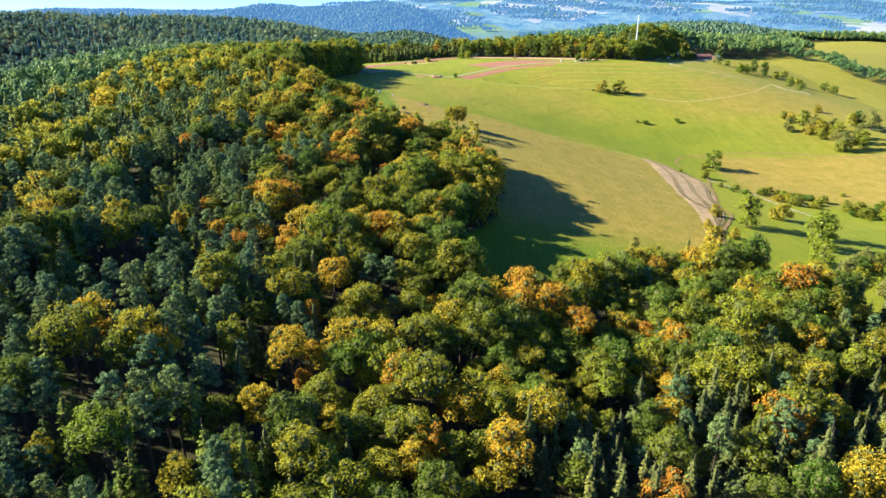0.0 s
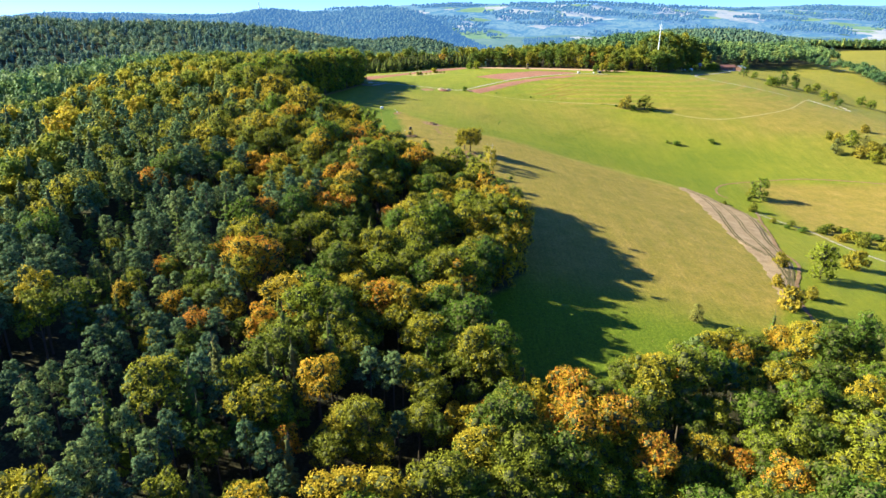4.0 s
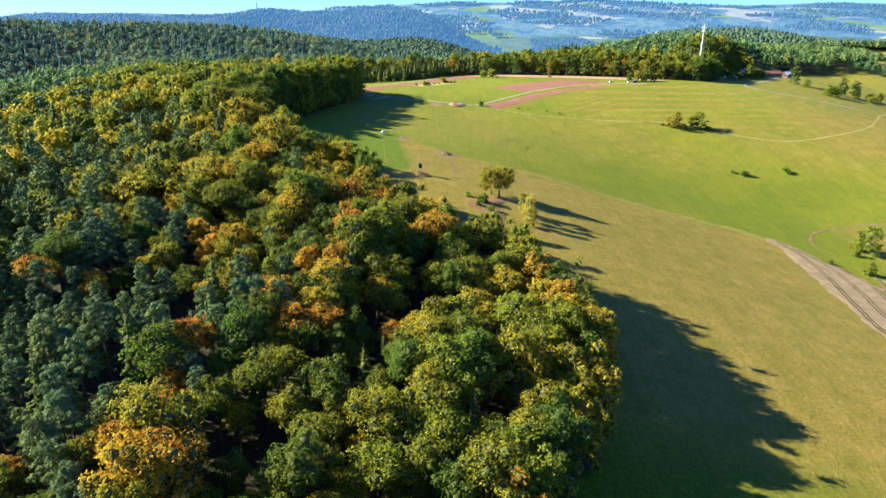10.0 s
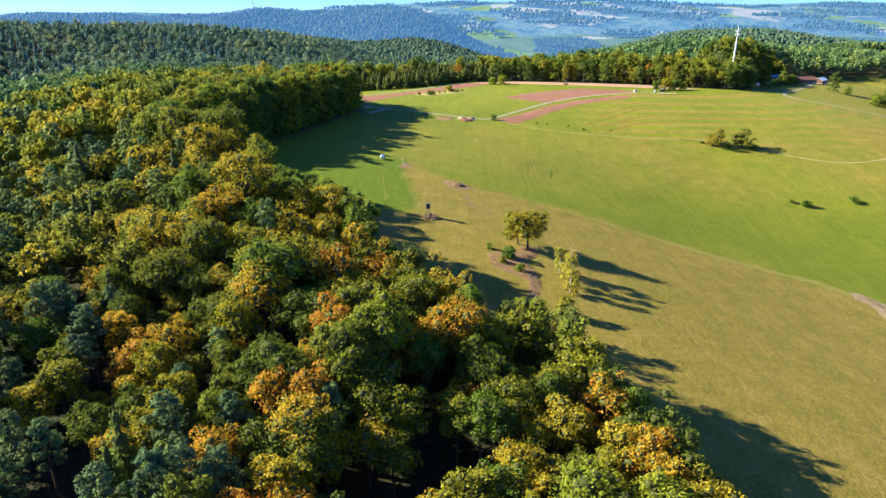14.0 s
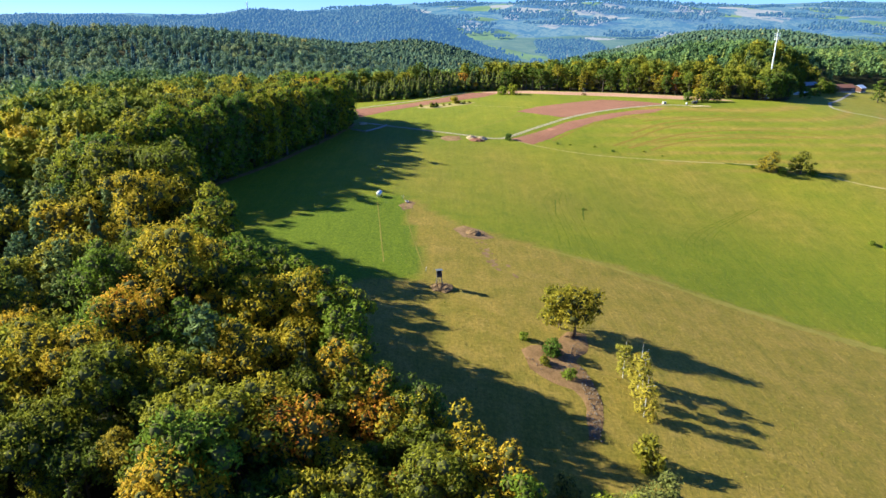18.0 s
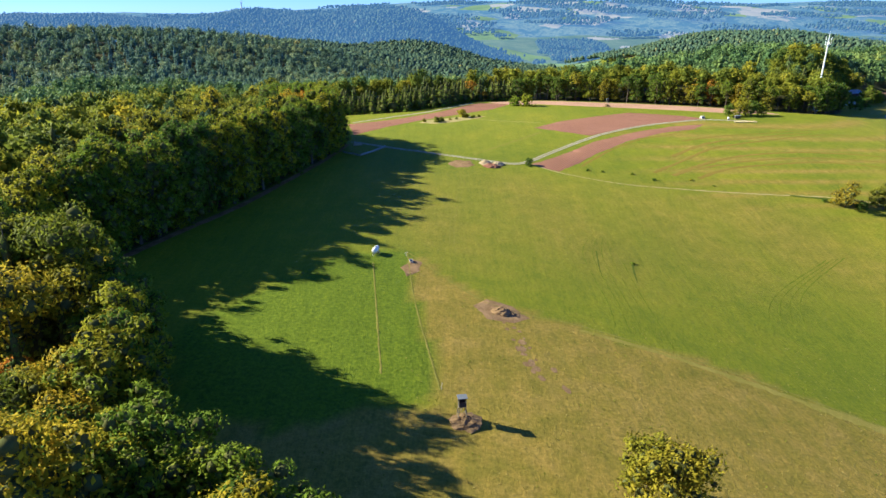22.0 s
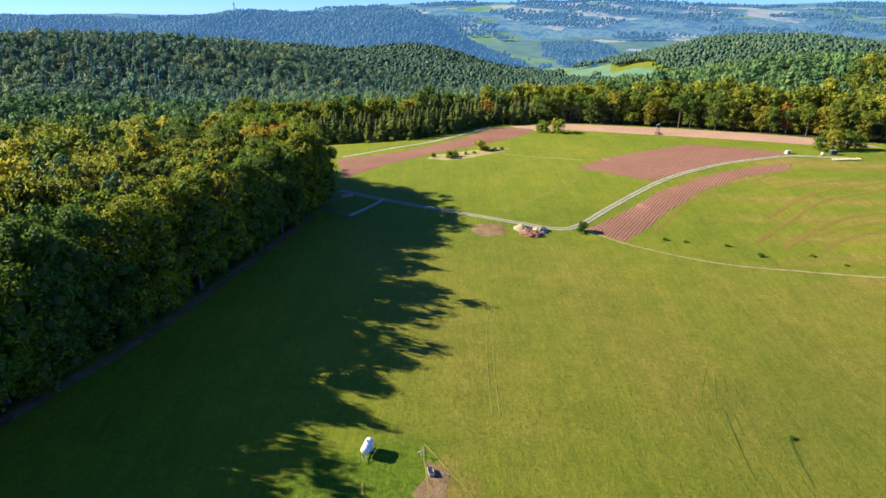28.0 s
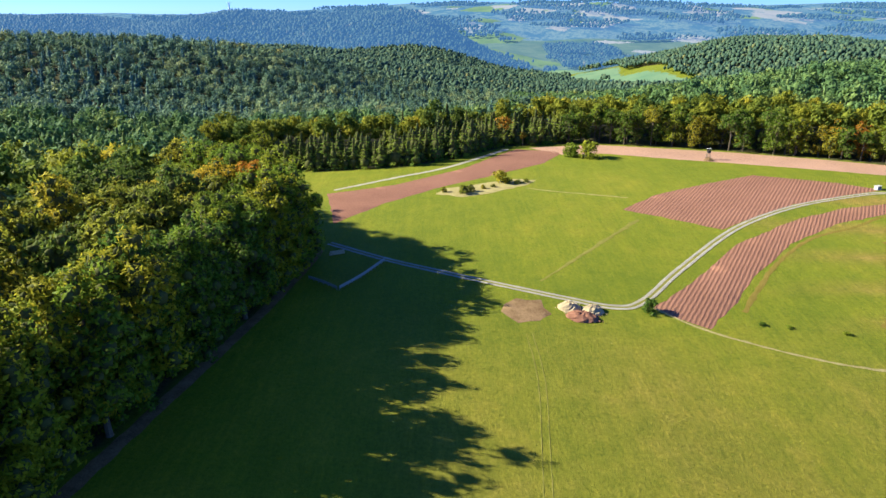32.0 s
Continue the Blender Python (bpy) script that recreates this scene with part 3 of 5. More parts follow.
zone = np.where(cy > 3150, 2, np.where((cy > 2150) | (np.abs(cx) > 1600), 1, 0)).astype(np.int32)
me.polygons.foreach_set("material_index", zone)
me.polygons.foreach_set("use_smooth", [True] * len(me.polygons))
rag = 5 * np.sin(X / 9.0) * np.sin(Y / 7.0 + X / 23)
past = inside(PASTURE, X + rag * 0.3, Y + rag * 0.3)
dry = np.where(past, 0.86 - 0.66 * smooth(318, 258, Y + 0.3 * X), 0.0)
terr = np.sin(Z * 2.6 + X / 90.0) * 0.5 + 0.5                      # lynchets that follow the slope
dry = np.maximum(dry, 1.0 * terr ** 3 * smooth(585, 625, Y) * smooth(40, 110, X) * smooth(420, 380, X) * smooth(770, 735, Y))
dry = np.maximum(dry, 0.45 * smooth(200, 330, X) * smooth(420, 520, Y))
dry = np.maximum(dry, 0.90 * smooth(185, 205, X) * smooth(482, 470, Y) * smooth(360, 390, Y))
dry = np.maximum(dry, 0.50 * smooth(20, 110, X) * smooth(640, 612, Y) * smooth(510, 575, Y) * (0.6 + 0.4 * np.sin(X / 17 + Y / 29)))
dry = np.maximum(dry, 0.75 * smooth(215, 260, X) * smooth(420, 370, X) * smooth(545, 575, Y) * smooth(690, 640, Y))
dry = np.maximum(dry, 0.42 * smooth(668, 610, Y + 0.15 * X) * smooth(505, 560, Y) * smooth(-75, -30, X) * smooth(150, 60, X) * (0.75 + 0.25 * np.sin(X / 9 + Y / 31)))
lush = np.where(inside(LUSH, X + rag * 0.25, Y + rag * 0.6), 0.92, 0.0)
lush = np.maximum(lush, 0.92 * smooth(292, 262, Y + 0.25 * X) * smooth(150, 120, X))
lush = np.maximum(lush, 0.35 * np.exp(-((Y - 510 + 0.35 * (X - 90)) / 34.0) ** 2) * smooth(30, 80, X) * smooth(190, 150, X))
dale = (np.abs(X - 322 + 0.2 * (Y - 2000)) < 95) & (Y > 1620)
lush = np.where(dale, 0.6, lush)
wood = np.where((in_wood(X, Y) | (Y > 1600)) & ~dale, 1.0, 0.0)
att = me.color_attributes.new("cover", "FLOAT_COLOR", "POINT")
att.data.foreach_set("color", np.stack([dry, lush, wood, np.ones_like(dry)], -1).astype(np.float32).ravel())
tagged(new("ground", me), kind="structure")

patch("field_ploughed", [(14, 656), (19, 651), (26, 646), (37, 658), (53, 678), (73, 698), (97, 714), (120, 722), (130, 734), (108, 729), (84, 718), (55, 698), (28, 669)], m_plough, ragged=0.35, label="strip of ploughed reddish-brown soil beside the gravel track")
patch("field_ploughed_upper", [(25, 731), (55, 710), (72, 722), (92, 734), (118, 744), (137, 750), (124, 761), (95, 775), (68, 762), (43, 748)], m_plough_u, ragged=0.35, label="ploughed reddish-brown field above the gravel track")
patch("field_ploughed_west", [(-84, 722), (-67, 747), (-45, 768), (-21, 785), (6, 807), (22, 836), (-3, 848), (-34, 802), (-65, 776), (-94, 766)], m_plough_w, ragged=0.35, label="ploughed reddish field at the corner of the wood")
patch("field_harrowed", [(20, 826), (40, 829), (74, 810), (119, 789), (156, 771), (192, 764), (184, 780), (166, 794), (109, 829), (45, 858), (4, 852)], m_tilled, ragged=0.35, label="pale pinkish harrowed soil along the wood")
patch("bank_litter", [(8, 431), (4, 423), (-3, 420.5), (-6, 417), (-5, 409), (0, 404.5), (5, 402.5), (6.5, 396), (5, 386), (7.5, 386), (10, 398), (10.5, 407), (8, 415.5), (12.5, 424), (13, 431)], m_litter, lift=0.2, res=3, ragged=0.5, label="bank of stones and dry leaf litter among trees")
patch("gully", [(140, 450), (144, 440), (142, 413), (140, 381), (136, 352), (135, 329), (129, 300), (124, 276), (130, 274), (137, 292), (150, 322), (155, 343), (164, 375), (172, 402), (165, 419), (157, 439), (147, 449)], m_stubble, ragged=1.3, lift=0.15, res=4, label="trodden pale brown slope with wheel ruts")
patch("bare_ring", [(-29, 652), (-25, 646), (-19, 646), (-15, 651), (-17, 658), (-24, 659)], m_earth, lift=0.08, res=2, label="bare scorched ring of earth in the meadow")
patch("bare_patch", [(-22, 500), (-18, 505), (-10, 503), (-7, 497), (-11, 492), (-18, 493)], m_earth, lift=0.08, res=2, label="bare trampled earth round a soil heap")
patch("straw_strip", [(-47, 757), (-35, 752), (-25, 755), (-8, 766), (-2, 774), (-12, 778), (-28, 771), (-42, 766)], m_straw, lift=0.15, res=3, label="strip of tall straw-coloured grass under shrubs")
patch("path_bare", [(-41, 529), (-37, 526), (-38, 519), (-41, 514), (-43, 521)], m_earth, lift=0.07, res=2, label="trodden reddish earth beside the trough")
for k in range(26):
    x0, y0 = -15 + 0.28 * (k * 1.4) + random.uniform(-3, 3), 500 - k * 1.45 + random.uniform(-2, 2)
    r0 = random.uniform(0.35, 1.2)
    patch("bare_spot", [(x0 + r0 * random.uniform(0.6, 1.3) * math.cos(a), y0 + 1.3 * r0 * random.uniform(0.6, 1.3) * math.sin(a)) for a in [i * 0.9 for i in range(7)]], m_earth, lift=0.06, res=2, ragged=0.1, label="trodden bare spot in the pasture")
TRACK = [(-82, 700), (-60, 684), (-33, 670), (-10, 660), (4, 655.5), (13, 660), (30, 680), (60, 711), (90, 731), (118, 742), (134, 746), (147, 744), (160, 741)]
for s in (-0.85, 0.85):
    ribbon("gravel_track", TRACK, 0.95, m_gravel, 0.16, s, "pale gravel wheel rut of a farm track")
ribbon("track_verge", TRACK, 2.6, m_thatch, 0.10, 0, "grassy verge of a farm track")
ribbon("wood_path", [(-150, 470), (-131, 500), (-124, 520), (-117, 540), (-107, 570), (-98, 612), (-91, 646), (-86, 676), (-84, 694)], 3.0, m_litter, 0.12, 0, "path of bare leaf-strewn earth along the wood")
ribbon("west_track", [(-92, 772), (-66, 790), (-40, 808), (-8, 848)], (2.5, 3.0), m_gravel, 0.14, 0, "pale track below the ploughed field")
# dry turf, made paler to paint in the sunlit highlight on the crest
m_crest = stony_material("sunlit_dry_crest", (0.225, 0.200, 0.030), (0.320, 0.262, 0.058), 0.5)
ribbon("sunlit_dry_crest", [(7, 495), (26, 490), (50, 481), (75, 471), (103, 462), (130, 455), (146, 445)], (1.2, 5.5), m_crest, 0.09, -1.0, "dry band along the pasture's crest, sunlit highlight painted in", 0.45)
ribbon("pasture_margin", MARGIN, (0.4, 0.8), m_thatch, 0.10, 0, "pale dry line along the pasture's edge", 0.5)
ribbon("meadow_margin", [(14, 656), (27, 644), (53, 633), (85, 629), (122, 626), (147, 624), (165, 619), (205, 596), (242, 597), (297, 626), (344, 684), (352, 668)], (0.8, 1.4), m_straw, 0.10, 0, "straw-coloured margin between two meadows", 0.5)
ribbon("hedge_bank", [(130, 625), (147, 622), (165, 617), (180, 612)], (1.0, 3.0), m_dark_grass, 0.25, 0, "rough dark bank under two trees", 0.4)
ribbon("lush_ridge", [(-52, 522), (-47, 484), (-44, 461)], 0.45, m_thatch, 0.10, 0, "worn line through lush grass", 0.5)
ribbon("lush_rim", [(-42, 533), (-38, 497), (-31, 457)], 0.4, m_thatch, 0.10, 0, "dry line along lush grass", 0.5)
for s in (-0.8, 0.8):
    ribbon("meadow_rut", [(-22, 640), (-22, 618), (-26.5, 577), (-27.5, 545)], 0.22, m_thatch, 0.07, s, "faint wheel rut in the meadow", 0.5)
for line in ([(147, 447), (152, 427), (149, 400), (143, 374), (139, 350), (143, 330)], [(152, 440), (159, 421), (157, 395), (151, 370), (146, 334), (138, 300)], [(160, 428), (168, 407), (163, 380), (156, 357), (149, 323), (132, 288)]):
    for s in (-0.8, 0.8):
        ribbon("slope_rut", line, (0.5, 1.1), m_rut, 0.24, s, "grassy wheel rut worn into the pale slope", 0.5)
ribbon("valley_track", [(171, 439), (167, 446), (172, 460), (185, 471), (211, 480), (239, 485), (271, 481), (310, 472), (360, 480)], 1.3, m_earth, 0.14, 0, "narrow earth track over the slope", 0.4)
ribbon("valley_track", [(178, 416), (171, 395), (164, 370), (155, 343), (153, 322), (134, 287), (128, 262)], 1.5, m_earth, 0.26, 0, "narrow stony track in the gully", 0.4)
for s in (-0.7, 0.7):
    ribbon("valley_track", [(176, 414), (186, 401), (196, 388), (202, 366), (214, 340)], 0.7, m_gravel, 0.16, s, "narrow stony track down the valley side", 0.4)
ribbon("meadow_trace", [(36.5, 549), (35, 542), (34, 534)], (1.0, 0.2), m_dark_grass, 0.08, 0, "darker trace of coarse grass", 0.5)
ribbon("meadow_trace", [(25, 556), (23.5, 546), (22, 534)], (0.5, 0.1), m_dark_grass, 0.08, 0, "darker trace of coarse grass", 0.5)
for k in range(5):
    f = k / 4
    ribbon("mowing_line", [(28 + 5 * f, 574 - 8 * f), (20 + 13 * f, 556 - 6 * f), (19 + 13.5 * f, 536 - 5 * f), (19.5 + 13 * f, 516 - 5 * f), (18 + 14 * f, 500 - 8 * f)], (0.14, 0.32 - 0.06 * (k % 4)), m_mown, 0.06 + 0.004 * k, 0, "faint curved line left by mowing", 0.8, 1.5)
for k in range(4):
    ribbon("mowing_line", [(70 + 4.5 * k, 512 + 2 * k), (77 + 4.5 * k, 530 + 2 * k), (91 + 4 * k, 547 + 1.5 * k), (118 + 3 * k, 570 + k)], (0.2, 0.45 - 0.1 * (k % 3)), m_mown, 0.06 + 0.004 * k, 0, "faint curved line left by mowing", 0.8, 1.5)
ribbon("meadow_line", [(-8, 762), (4, 755.5), (18, 750), (31, 745)], (0.5, 0.9), m_straw, 0.09, 0, "pale worn line across the meadow", 0.5)
ribbon("meadow_line", [(-15, 670), (6, 695), (28, 720)], (0.6, 2.0), m_thatch, 0.09, 0, "pale worn line across the meadow", 0.5)
m_turf = stony_material("dry_turf", (0.185, 0.140, 0.020), (0.250, 0.180, 0.034), 0.6)
ARCS = [[(39, 655), (60, 682), (82, 702), (102, 711), (123, 722), (153, 724), (176, 719)], [(74, 649), (95, 667), (117, 685), (148, 696), (188, 707), (210, 703), (217, 693)],
        [(82, 646), (103, 661), (125, 672), (154, 677), (185, 674), (212, 666)], [(104, 698), (128, 706), (158, 711), (193, 719)], [(94, 643), (113, 655), (140, 661), (166, 663), (194, 655)],
        [(90, 672), (118, 694), (150, 703), (184, 712)], [(98, 655), (122, 664), (160, 669), (200, 662)]]
for k, a in enumerate(ARCS):
    ribbon("lynchet", a, (1.6 + 0.7 * (k % 3), 0.8), m_turf, 0.08, 0, "thin brownish line of dry turf along the contour", 0.35)
ribbon("hill_track", [(356, 890), (300, 815), (270, 775), (262, 735), (330, 690)], 2.2, m_gravel, 0.14, 0, "lane to the farmstead", 0.2)


# ---------------------------------------------------------------- trees
def cards(c, nrm, along, size, slim, rg):
    """Leaf sprays: folded four-cornered blades. c, nrm, along: (n,3)."""
    u = along - nrm * np.sum(along * nrm, 1)[:, None]
    u /= np.linalg.norm(u, axis=1)[:, None] + 1e-9
    w = np.cross(nrm, u)
    s = size[:, None]
    tip, tail = c + u * s, c - u * s * 0.8
    a, b = c + w * s * slim - nrm * s * 0.25, c - w * s * slim - nrm * s * 0.25
    v = np.stack([tip, a, tail, b], 1).reshape(-1, 3)
    n = len(c)
    f = np.arange(4 * n).reshape(n, 4)
    return v, np.concatenate([f[:, [0, 1, 2]], f[:, [0, 2, 3]]])


def ball(c, r, rg, rows=4, seg=6, rough=0.12):
    """An uneven dark inner mass that the sprays cover."""
    v = [(0, 0, 1)]
    for i in range(1, rows):
        th = math.pi * i / rows
        for k in range(seg):
            ph = 2 * math.pi * (k + 0.5 * (i % 2)) / seg
            v.append((math.sin(th) * math.cos(ph), math.sin(th) * math.sin(ph), math.cos(th)))
    v.append((0, 0, -1))
    f = [(0, 1 + k, 1 + (k + 1) % seg) for k in range(seg)]
    for i in range(rows - 2):
        a, b = 1 + i * seg, 1 + (i + 1) * seg
        for k in range(seg):
            p, q, s, t = a + k, b + k, b + (k + 1) % seg, a + (k + 1) % seg
            f += [(p, q, s), (p, s, t)]
    last = len(v) - 1
    f += [(last, last - seg + (k + 1) % seg, last - seg + k) for k in range(seg)]
    v = np.array(v) * (1 + rg.uniform(-rough, rough, (len(v), 1)))
    return np.array(c) + v * np.array(r), np.array(f)


def join(pieces):
    vs, fs, k = [], [], 0
    for v, f in pieces:
        vs.append(v)
        fs.append(f + k)
        k += len(v)
    return np.concatenate(vs), np.concatenate(fs)


def unit(rg, n, low=-1.0):
    z = rg.uniform(low, 1, n)
    a = rg.uniform(0, 2 * math.pi, n)
    r = np.sqrt(np.maximum(0, 1 - z * z))
    return np.stack([r * np.cos(a), r * np.sin(a), z], 1)


def broad_crown(seed, height=21.0, width=8.0, depth=11.0, lobes=13, n=900, size=0.62, core=True, airy=0.0):
    """A broadleaf crown: a dome of boughs of uneven reach, each a cushion of leaf sprays over a darker core."""
    rg = np.random.RandomState(seed)
    R, cz = width / 2, height - depth * 0.5
    squash = rg.uniform(0.85, 1.18)
    cs, rs = [], []
    for i in range(lobes):
        d = unit(rg, 1, -0.7)[0]
        k = rg.uniform(0.55, 0.96)
        cs.append((d[0] * R * k * squash, d[1] * R * k / squash, cz + d[2] * depth * 0.5 * k))
        rs.append(R * rg.uniform(0.15, 0.34))
    for q in (-0.12, 0.16):
        cs.append((rg.uniform(-0.2, 0.2) * R, rg.uniform(-0.2, 0.2) * R, cz + depth * q))
        rs.append(R * 0.60)
    cs, rs = np.array(cs), np.array(rs)
    pick = rg.choice(len(rs), n, p=rs ** 2 / np.sum(rs ** 2))
    d = unit(rg, n, -0.5)
    c = cs[pick] + d * (rs[pick] * rg.uniform(0.78, 1.16 + airy, n))[:, None] * np.array([1, 1, 0.95])
    nrm = d * 0.75 + unit(rg, n) * 0.70 + np.array([0, 0, 0.35])
    nrm /= np.linalg.norm(nrm, axis=1)[:, None]
    pcs = [cards(c, nrm, d * 0.8 + unit(rg, n) * 0.6 + np.array([0, 0, 0.8]), size * rg.uniform(0.55, 1.55, n), 0.46, rg)]
    k = 0
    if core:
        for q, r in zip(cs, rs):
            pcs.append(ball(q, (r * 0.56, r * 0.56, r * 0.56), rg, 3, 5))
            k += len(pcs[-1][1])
    return (*join(pcs), k)


def spire_crown(seed, height=23.0, width=6.2, low=3.0, n=700, size=0.75, droop=0.45, core=True, power=0.85):
    """A conifer: whorls of separate boughs that shorten towards the leader."""
    rg = np.random.RandomState(seed)
    h = low + (height - low) * (1 - np.sqrt(rg.uniform(0, 1, n)) ** 0.95)
    whorl = 1.15
    step = np.floor(h / whorl).astype(int)
    h = step * whorl + rg.normal(0, 0.10, n)
    arms = rg.uniform(0, 2 * math.pi, 40)
    reach = rg.uniform(0.72, 1.12, 40)
    arm = (step * 7 + rg.randint(0, 7, n)) % 40
    a = arms[arm] + rg.normal(0, 0.13, n)
    R = width / 2 * np.clip((height - h) / (height - low), 0.02, 1) ** power
    rr = R * np.sqrt(rg.uniform(0.10, 1.05, n)) * reach[arm]
    out = np.stack([np.cos(a), np.sin(a), np.zeros(n)], 1)
    c = out * rr[:, None] + np.array([0, 0, 1]) * (h - droop * rr)[:, None]
    along = out + np.array([0, 0, -1]) * droop + unit(rg, n) * 0.25
    nrm = np.array([0, 0, 1.0]) + out * 0.7 + unit(rg, n) * 0.35
    nrm /= np.linalg.norm(nrm, axis=1)[:, None]
    pcs = [cards(c, nrm, along, size * rg.uniform(0.6, 1.2, n) * (0.45 + 0.55 * (R / (width / 2))), 0.42, rg)]
    k = 0
    if core:
        for f, r in ((0.2, 0.28), (0.48, 0.17), (0.72, 0.08)):
            pcs.append(ball((0, 0, low + (height - low) * f), (width * r, width * r, (height - low) * 0.18), rg, 3, 5))
            k += len(pcs[-1][1])
    return (*join(pcs), k)


def pine_crown(seed, height=21.0, n=900, size=0.5):
    """A pine: cushions of needles at the ends of rising boughs, in a blunt dome over a bare stem."""
    rg = np.random.RandomState(seed)
    low, tufts = height - 10.0, 34
    h = low + (height - 0.8 - low) * (np.arange(tufts) / (tufts - 1)) ** 0.8
    a = np.arange(tufts) * 2.399 + rg.uniform(-0.5, 0.5, tufts)
    R = 3.8 * np.clip((height - h) / (height - low), 0.02, 1) ** 0.55 * rg.uniform(0.45, 1.05, tufts)
    cs = np.stack([np.cos(a) * R, np.sin(a) * R, h + 0.2 * R], 1)
    rs = rg.uniform(0.75, 1.35, tufts) * (0.6 + 0.4 * (height - h) / (height - low))
    pick = rg.choice(tufts, n, p=rs ** 2 / np.sum(rs ** 2))
    d = unit(rg, n, -0.4)
    c = cs[pick] + d * (rs[pick] * rg.uniform(0.65, 1.15, n))[:, None] * np.array([1, 1, 0.75])
    nrm = d * 0.9 + unit(rg, n) * 0.6 + np.array([0, 0, 0.3])
    nrm /= np.linalg.norm(nrm, axis=1)[:, None]
    pcs = [cards(c, nrm, d + np.array([0, 0, 0.6]) + unit(rg, n) * 0.5, size * rg.uniform(0.6, 1.3, n), 0.42, rg)]
    k = 0
    for q, r in zip(cs, rs):
        pcs.append(ball(q, (r * 0.6, r * 0.6, r * 0.45), rg, 2, 4))
        k += len(pcs[-1][1])
    return (*join(pcs), k)


def trunk_mesh(name, seed, height, r, limbs, mat, lean=0.3):
    rg = random.Random(seed)
    top = (rg.uniform(-lean, lean), rg.uniform(-lean, lean), height)
    pcs = []
    bm = tube_bm([(0, 0, -0.6), (0, 0, 0.4), (top[0] * 0.4, top[1] * 0.4, height * 0.5), top], [r * 1.5, r, r * 0.72, r * 0.15], 7)
    for k in range(limbs):
        a, z = rg.uniform(0, 6.28), height * rg.uniform(0.4, 0.75)
        l = rg.uniform(0.14, 0.22) * height
        b2 = tube_bm([(top[0] * z / height, top[1] * z / height, z), (math.cos(a) * l * 0.5, math.sin(a) * l * 0.5, z + l * 0.35), (math.cos(a) * l, math.sin(a) * l, z + l * 0.8)], [r * 0.4, r * 0.26, r * 0.06], 5)
        tmp = bpy.data.meshes.new("limb")
        b2.to_mesh(tmp)
        b2.free()
        bm.from_mesh(tmp)
        bpy.data.meshes.remove(tmp)
    me = bpy.data.meshes.new(name)
    bm.to_mesh(me)
    bm.free()
    me.materials.append(mat)
    return me


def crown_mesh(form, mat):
    """A crown in leaf, its core balls in a darker material that paints in the shade inside."""
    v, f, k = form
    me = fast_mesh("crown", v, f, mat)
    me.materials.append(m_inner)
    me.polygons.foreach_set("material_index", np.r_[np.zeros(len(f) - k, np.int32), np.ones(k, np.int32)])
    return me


class Kind:
    def __init__(self, name, crowns, mat, trunk_h, r, limbs, bark, label, category="tree"):
        self.name, self.label, self.category = name, label, category
        self.crowns = [crown_mesh(c, mat) for c in crowns]
        self.trunks = [trunk_mesh("trunk", 11 * k + len(name), trunk_h, r, limbs, bark) for k in range(2)]
        self.count = 0

    def plant(self, x, y, size=1.0, tall=1.0, turn=0.0, group="trees of the wood", label=""):
        k = self.count
        self.count += 1
        e = new(self.name)
        e.empty_display_size = 1.0
        e.matrix_world = Matrix.LocRotScale((x, y, gz(x, y) - 0.05), Euler((0, 0, turn)), (size * 1.1, size * 1.1, size * tall))
        tagged(e, label or self.label, self.category, group)
        for nm, me in (("trunk", self.trunks[k % 2]), ("crown", self.crowns[k % len(self.crowns)])):
            o = new(nm, me)
            o.parent = e
        return e


beech = Kind("beech_tree", [broad_crown(s, 21, 10.8, 11, 34, 2900, 0.27) for s in (1, 2, 3, 4)], m_autumn, 17, 0.34, 5, m_bark, "tall beech turning from green to yellow in the wood")
oak = Kind("oak_tree", [broad_crown(s, 20, 11.0, 11, 36, 2900, 0.27) for s in (11, 12, 13)], m_green, 16, 0.38, 5, m_bark, "tall broad-crowned oak in dull green leaf")
margin_oak = Kind("oak_tree", [broad_crown(s, 21, 9.6, 25, 56, 3300, 0.29) for s in (14, 15, 16, 17)], m_green, 16, 0.36, 5, m_bark, "dull green oak at the wood's margin, clad low")
margin_beech = Kind("beech_tree", [broad_crown(s, 21, 9.6, 25, 56, 3300, 0.29) for s in (5, 6, 7)], m_autumn, 17, 0.34, 5, m_bark, "yellowing beech at the wood's margin, clad low")
ridge_oak = Kind("oak_tree", [broad_crown(s, 20, 10.4, 22, 44, 2300, 0.34) for s in (18, 19, 20)], m_green, 16, 0.36, 5, m_bark, "broad green oak at the edge of the wood, clad low")
hornbeam = Kind("hornbeam_tree", [broad_crown(s, 20, 10.2, 11, 34, 2700, 0.27) for s in (24, 25, 26)], m_autumn, 16, 0.30, 5, m_bark, "hornbeam in mixed green and yellow leaf in the wood")
linden = Kind("linden_tree", [broad_crown(s, 22, 10.6, 12, 34, 2900, 0.27) for s in (27, 28, 29)], m_green, 17, 0.34, 5, m_bark, "tall linden in olive green leaf in the wood")
cherry = Kind("cherry_tree", [broad_crown(s, 19, 8.0, 12, 28, 2300, 0.27) for s in (36, 37)], m_autumn, 15, 0.26, 5, m_bark, "wild cherry in yellowing leaf in the wood")
maple = Kind("maple_tree", [broad_crown(s, 18, 7.2, 11, 26, 2100, 0.27) for s in (21, 22)], m_gold, 14, 0.26, 5, m_bark, "maple in golden and orange autumn leaf")
pine = Kind("pine_tree", [pine_crown(s, 21, 1900, 0.30) for s in (31, 32, 33)], m_pine, 20, 0.28, 3, m_bark, "Scots pine with a grey-green open top")
